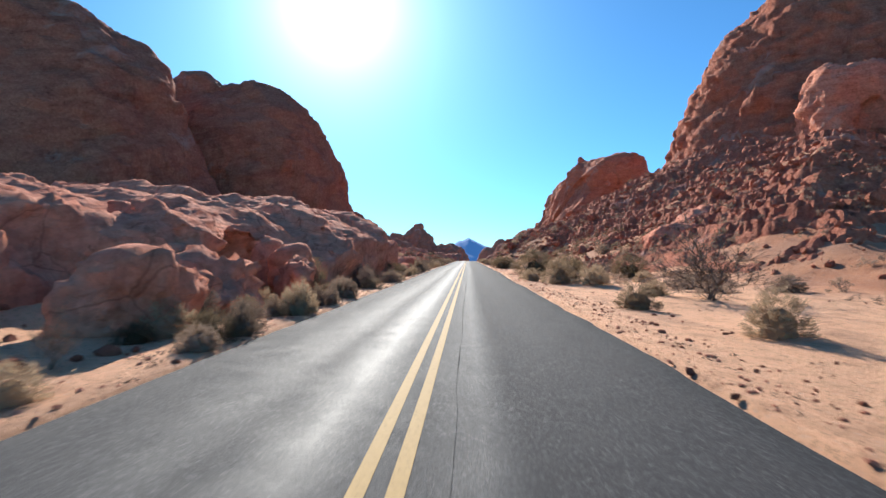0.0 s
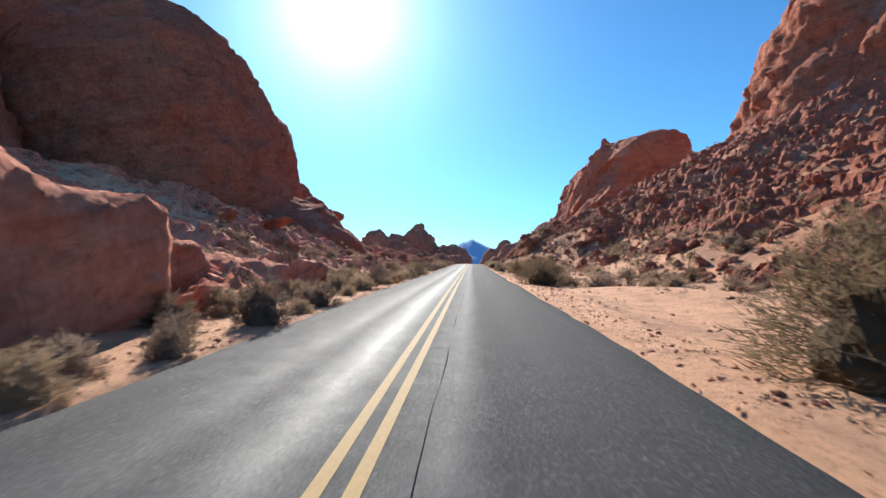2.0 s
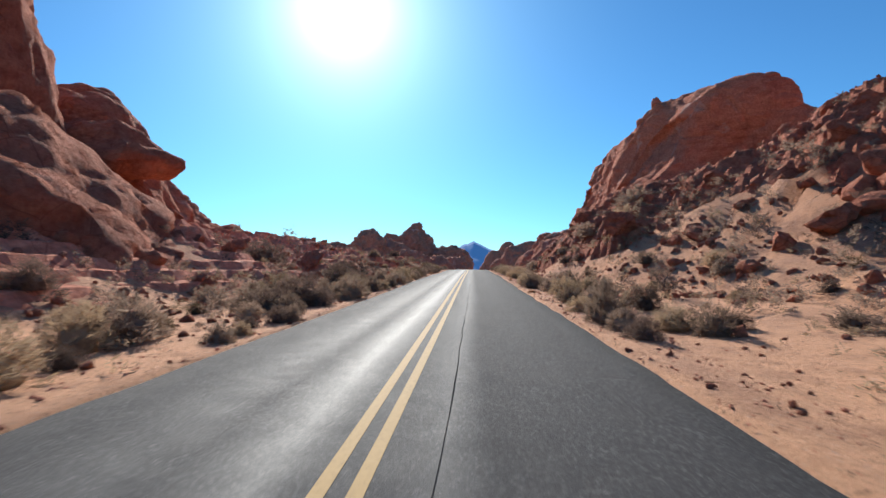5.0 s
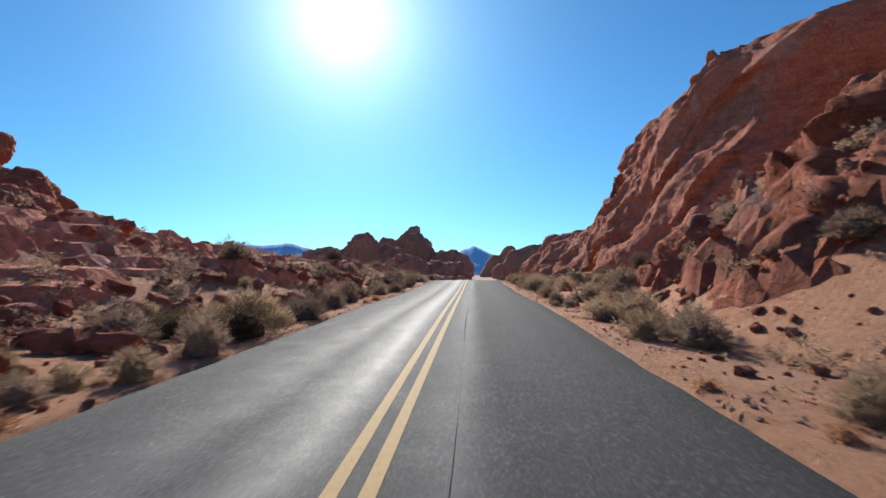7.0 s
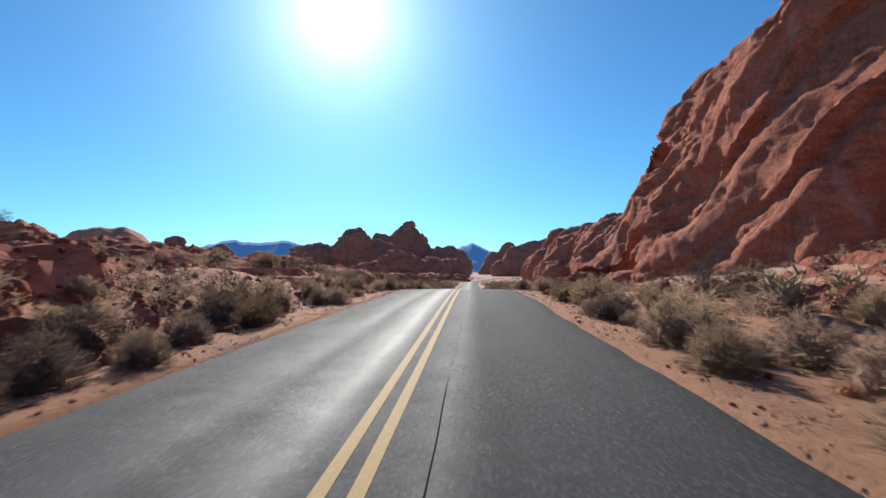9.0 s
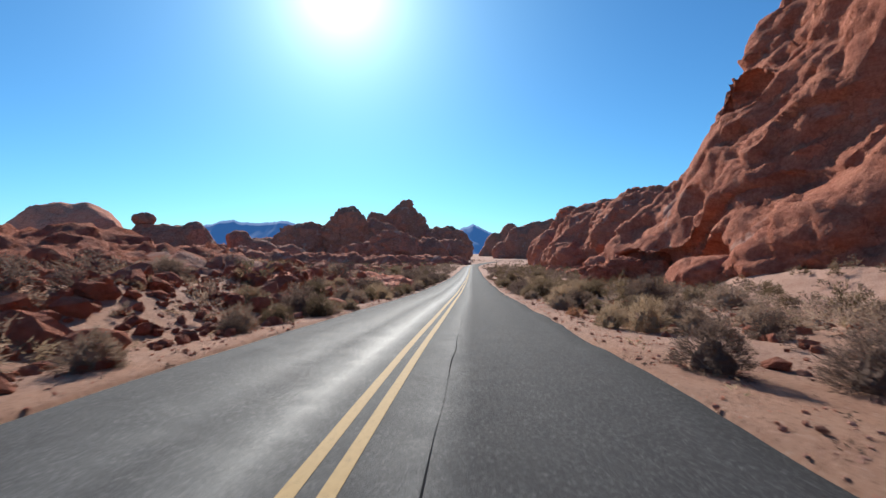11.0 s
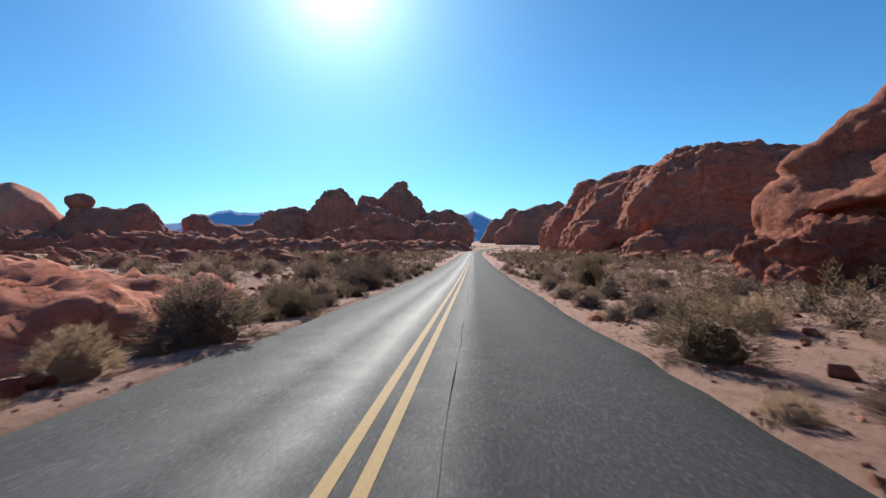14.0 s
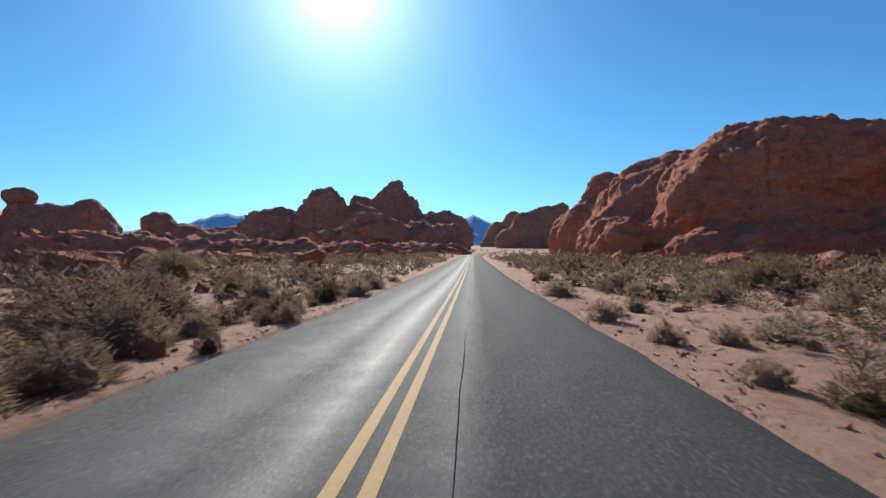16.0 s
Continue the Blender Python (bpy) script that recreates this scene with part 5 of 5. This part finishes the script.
puffs("scrub", "low grey-tan desert scrub on the slopes", [(-48, -14, 60, 300, 700), (14, 46, 40, 215, 800), (14, 50, 180, 330, 1000)], 12, 64, 0.034, 0.5, 1.7, GREY_LEAF, gap=7)
puffs("scrub", "brown desert scrub dotted over the flats", [(-75, -6, 285, 400, 1500), (5, 75, 285, 400, 1500), (-170, 110, 380, 520, 1200)], 13, 36, 0.05, 0.7, 2.2, DARK_LEAF)
puffs("scrub", "grey-tan desert scrub dotted over the flats", [(-75, -6, 285, 400, 700), (5, 75, 285, 400, 700), (-170, 110, 380, 520, 700)], 20, 36, 0.05, 0.7, 1.8, GREY_LEAF)
puffs("scrub", "olive creosote scrub over the flats", [(6, 90, 285, 430, 800), (-120, -10, 300, 480, 700), (-240, 150, 480, 700, 600)], 14, 38, 0.052, 1.2, 2.8, GREEN_LEAF, 0.7)
puffs("scrub", "olive creosote scrub by the road", [(6, 32, 205, 285, 130), (-22, -9, 205, 285, 50), (12, 24, 66, 110, 40)], 16, 340, 0.0125, 1.0, 2.2, GREEN_LEAF, 0.75)
puffs("grass", "short dry grass tufts among the stones", [(3.2, 18, 60, 300, 1300), (-20, -4.4, 0, 300, 1900)], 15, 18, 0.05, 0.12, 0.45, TAN_LEAF, 0.7, gap=3.8)

puffs("scrub", "dense brown and grey scrub carpeting the flats", [(-24, -6.8, 236, 335, 260), (6, 28, 225, 335, 360)], 22, 200, 0.014, 0.6, 1.6, DARK_LEAF, 0.62, gap=5.6)
puffs("grass", "tiny brown weeds and litter along the road's edge", [(2.75, 4.6, 0, 300, 900), (-6.2, -4.2, 0, 300, 1500)], 21, 16, 0.05, 0.07, 0.28, DARK_LEAF, 0.5, gap=3.3)


# ---- loose rock ----
def stone_shape(seed, detail):
    bm = bmesh.new()
    bmesh.ops.create_icosphere(bm, subdivisions=detail, radius=1)
    v = np.array([p.co for p in bm.verts])
    f = np.array([[p.index for p in q.verts] for q in bm.faces])
    bm.free()
    rng = np.random.RandomState(seed)
    # cut with random planes for flat broken sides
    for k in range(9):
        n = rng.normal(size=3)
        n /= np.linalg.norm(n)
        d = rng.uniform(0.45, 0.8)
        over = np.maximum(v @ n - d, 0)
        v = v - over[:, None] * n
    return v * rng.uniform(0.75, 1.2, 3) + 0.05 * rng.normal(size=v.shape), f


SHAPES = [stone_shape(40 + k, 3) for k in range(6)]
MEDIUM = [stone_shape(50 + k, 2) for k in range(6)]
SMALL = [stone_shape(60 + k, 1) for k in range(5)]


def spin(rng):
    return np.array(Euler((rng.uniform(-0.5, 0.5), rng.uniform(-0.5, 0.5), rng.uniform(0, 6.3))).to_matrix())


def rubble(name, label, areas, shapes, lo, hi, flat, seed, mat, power=2.5):
    rng = np.random.RandomState(seed)
    vs, fs, base = [], [], 0
    for x0, x1, y0, y1, n in areas:
        xs, ys = rng.uniform(x0, x1, n), rng.uniform(y0, y1, n)
        out = np.maximum(ROAD_L - xs, xs - ROAD_R)
        xs, ys = xs[out > 0.12], ys[out > 0.12]
        zs = top_z(xs, ys)
        for x, y, z in zip(xs, ys, zs):
            s = lo + (hi - lo) * rng.rand() ** power
            v, f = shapes[rng.randint(len(shapes))]
            vs.append((v * (s, s, s * flat)) @ spin(rng).T + (x, y, z + 0.15 * s))
            fs.append(f + base)
            base += len(v)
    ob = mesh_object(name, np.concatenate(vs), np.concatenate(fs), mat, smooth=False)
    return tagged(ob, label, "rubble", kind="stuff")


rubble("rubble", "broken red sandstone blocks tumbled down the slope", [(14, 58, 55, 190, 600), (24, 50, 20, 70, 120), (10, 30, 110, 190, 250)], MEDIUM, 0.25, 1.15, 0.7, 3, ROCK, 3.0)
rubble("rubble", "small broken red stones on the slope", [(12, 50, 55, 192, 2600), (20, 50, 15, 70, 500)], SMALL, 0.12, 0.55, 0.7, 6, ROCK, 2.0)
rubble("rubble", "great red blocks lying about the far flats", [(-120, -16, 285, 420, 260), (-210, -90, 380, 470, 220), (25, 60, 290, 400, 90)], MEDIUM, 0.7, 3.2, 0.5, 12, ROCK, 2.0)
rubble("rubble", "broken pale red stones on the bank", [(-30, -9, 55, 150, 700), (-34, -8, 190, 236, 700), (-30, -10, 236, 300, 250)], SMALL, 0.10, 0.7, 0.6, 4, ROCK, 3.0)
rubble("rubble", "scattered red stones along the roadside", [(3.4, 14, 60, 300, 600), (-14, -5.2, 4, 300, 1500), (-12, -5.2, 150, 232, 1300)], SMALL, 0.05, 0.32, 0.6, 9, ROCK, 2.8)
rubble("rubble", "dark red broken blocks piled along the bank", [(-15, -5.8, 194, 238, 380), (-11, -6.5, 112, 165, 160)], MEDIUM, 0.12, 0.75, 0.65, 31, ROCK, 2.2)
rubble("rubble", "dense red stone litter along the bank", [(-15, -5.0, 192, 240, 1500), (-12, -5.2, 100, 170, 700), (5.0, 14, 108, 158, 1100), (5, 14, 192, 262, 700)], SMALL, 0.05, 0.30, 0.65, 32, ROCK, 2.0)
rubble("gravel", "small red stones and gravel on the road's shoulders", [(2.5, 6, 0, 300, 2400), (6, 14, 0, 300, 1000), (-8, -4.1, 0, 300, 1600)], SMALL, 0.012, 0.10, 0.6, 5, ROCK, 3.5)

rubble("gravel", "fine grey-red gravel strewn along the asphalt's edge", [(2.6, 4.2, 0, 300, 5200), (-5.4, -4.05, 0, 300, 3200)], SMALL, 0.012, 0.06, 0.6, 15, ROCK_PALE, 2.0)


def boulder(x, y, s, k, squat=0.75):
    v, f = SHAPES[k % len(SHAPES)]
    z = float(top_z(np.array([x]), np.array([y]))[0])
    rng = np.random.RandomState(900 + k)
    v = (v * (s, s * rng.uniform(0.8, 1.3), s * squat)) @ spin(rng).T
    v = v + 0.06 * s * fbm(v + 3.1 * k, 0.5 * s, 3, k)[:, None] * v / s
    ob = mesh_object("boulder", v, f, ROCK, smooth=False)
    ob.location = (x, y, z + 0.25 * s * squat)
    return tagged(ob, "broken red sandstone boulder on the slope", "boulder", "boulders")


rng_b = random.Random(8)
for k in range(48):
    y = rng_b.uniform(65, 185)
    boulder(float(slope_foot(y)) + rng_b.uniform(1, 26), y, rng_b.uniform(0.6, 1.5), k)
for k in range(34):
    boulder(-rng_b.uniform(10, 30), rng_b.uniform(60, 130) if k < 22 else rng_b.uniform(205, 236), rng_b.uniform(0.5, 1.3), 100 + k, 0.6)


def slab(x, y, z, rx, ry, rz, turn, tip, k, words="pale broken sandstone slab on the ledge", mat=None):
    """One broken slab of rock, tilted where it came to rest."""
    v, q = rock_shape([(0, 0, 0, rx, ry, rz, 4.5)], 0.2, 0.5, 0.8, 0.35, 2.2, 1.1, k, -9)
    ob = mesh_object("broken_rock", v, q, mat or ROCK_PALE)
    ob.matrix_basis = Matrix.LocRotScale((x, y, z), Euler((radians(tip), radians(tip * 0.6), radians(turn))), None)
    return tagged(ob, words, "rock", "broken slabs")


for k, (x, y, z, rx, ry, rz, turn, tip) in enumerate((
        (-6.6, 19.2, 0.7, 0.4, 1.3, 1.2, 25, 24), (-7.6, 15.0, 0.6, 1.2, 1.3, 1.0, -15, 10), (-7.2, 11.0, 0.5, 1.1, 1.5, 0.9, 12, -8), (-7.3, 52.5, 1.2, 0.9, 1.5, 0.6, -20, 8),
        (-8.2, 56.5, 1.5, 1.2, 1.6, 0.6, 8, 7), (-7.6, 61.0, 1.5, 0.8, 1.2, 0.5, 30, -8))):
    slab(x, y, z, rx, ry, rz, turn, tip, 200 + k)


for k, (x, y, z, rx, ry, rz, turn, tip) in enumerate((
        (19.3, 267, 0.6, 2.4, 2.2, 2.2, 20, 8), (24, 268.5, 1.2, 3.0, 2.5, 3.0, -15, 9), (28.6, 266, 1.2, 2.5, 2.2, 2.8, 35, -7), (22, 273, 0.6, 2.6, 2.0, 2.2, -30, 10), (17, 262, 0.4, 1.4, 1.2, 1.0, 12, 6))):
    slab(x, y, z, rx, ry, rz, turn, tip, 240 + k, "broken red boulder at the foot of the great dome", ROCK)
slab(14.7, 228, 1.9, 0.32, 0.42, 1.1, 10, 2, 260, "upright block of pale sandstone standing in the scrub")
slab(9.6, 57.5, 1.1, 0.25, 0.10, 0.34, 30, 14, 261, "small dark stone shard on the sand", ROCK)


# ---- cholla cactus ----
def cholla(x, y, height):
    """A pale spiny cactus: a trunk with crooked jointed arms, every joint ringed with spines."""
    rng = np.random.RandomState(77)
    z = float(top_z(np.array([x]), np.array([y]))[0])
    top = tagged(new("cholla_cactus"), "pale spiny cholla cactus beside the road", "cactus")
    top.location = (x, y, z - 0.03)

    def joint(name, a, b, r, mat):
        a, b = np.array(a), np.array(b)
        axis = (b - a) / np.linalg.norm(b - a)
        u = np.cross(axis, (0.3, 0.5, 0.8))
        u /= np.linalg.norm(u)
        w = np.cross(axis, u)
        rings = []
        for t, k in ((-0.03, 0.3), (0.08, 0.85), (0.5, 1.0), (0.9, 0.85), (1.02, 0.3)):
            ang = np.linspace(0, 2 * np.pi, 9)[:-1]
            rings.append(a + (b - a) * t + r * k * (np.cos(ang)[:, None] * u + np.sin(ang)[:, None] * w))
        v = np.concatenate(rings)
        f = [(i * 8 + j, i * 8 + (j + 1) % 8, (i + 1) * 8 + (j + 1) % 8, (i + 1) * 8 + j) for i in range(4) for j in range(8)]
        part = mesh_object(name, v, f, mat, top)
        n = 190
        ang, t = rng.uniform(0, 6.28, n), rng.uniform(0, 1.05, (n, 1))
        out = np.cos(ang)[:, None] * u + np.sin(ang)[:, None] * w
        s = a + (b - a) * t + out * r * 0.8
        e = s + out * r * rng.uniform(0.5, 1.1, (n, 1)) + axis * r * rng.normal(size=(n, 1)) * 0.5
        v, f = blades(s, (s + e) / 2, e, np.full(n, 0.0045), rng)
        tagged(mesh_object("spine_coat", v, f, SPINE, part, smooth=False), kind="stuff")

    joint("trunk", (0, 0, 0), (0.02, 0.03, 0.45 * height), 0.06, FLESH)
    for k in range(34):
        ang = rng.uniform(0, 6.28)
        a = np.array((0.02, 0.03, height * rng.uniform(0.06, 0.42)))
        b = a + np.array((np.cos(ang), np.sin(ang), rng.uniform(0.25, 1.0))) * height * rng.uniform(0.09, 0.17)
        joint("arm", a, b, 0.038, FLESH)
        for m in range(2):
            c = b + np.array((np.cos(ang) * 0.5 + rng.normal() * 0.5, np.sin(ang) * 0.5 + rng.normal() * 0.5, rng.uniform(0.3, 1.0))) * height * 0.15
            joint("arm_joint", b, c, 0.04, FLESH)


FLESH = plain_material("dusty_green_cactus", (0.36, 0.31, 0.20), 0.8)
SPINE = leaf_material("straw_white_spine", (0.60, 0.48, 0.32), (0.78, 0.66, 0.48))
cholla(8.8, 169.5, 2.2)
cholla(13.0, 173.0, 2.2)
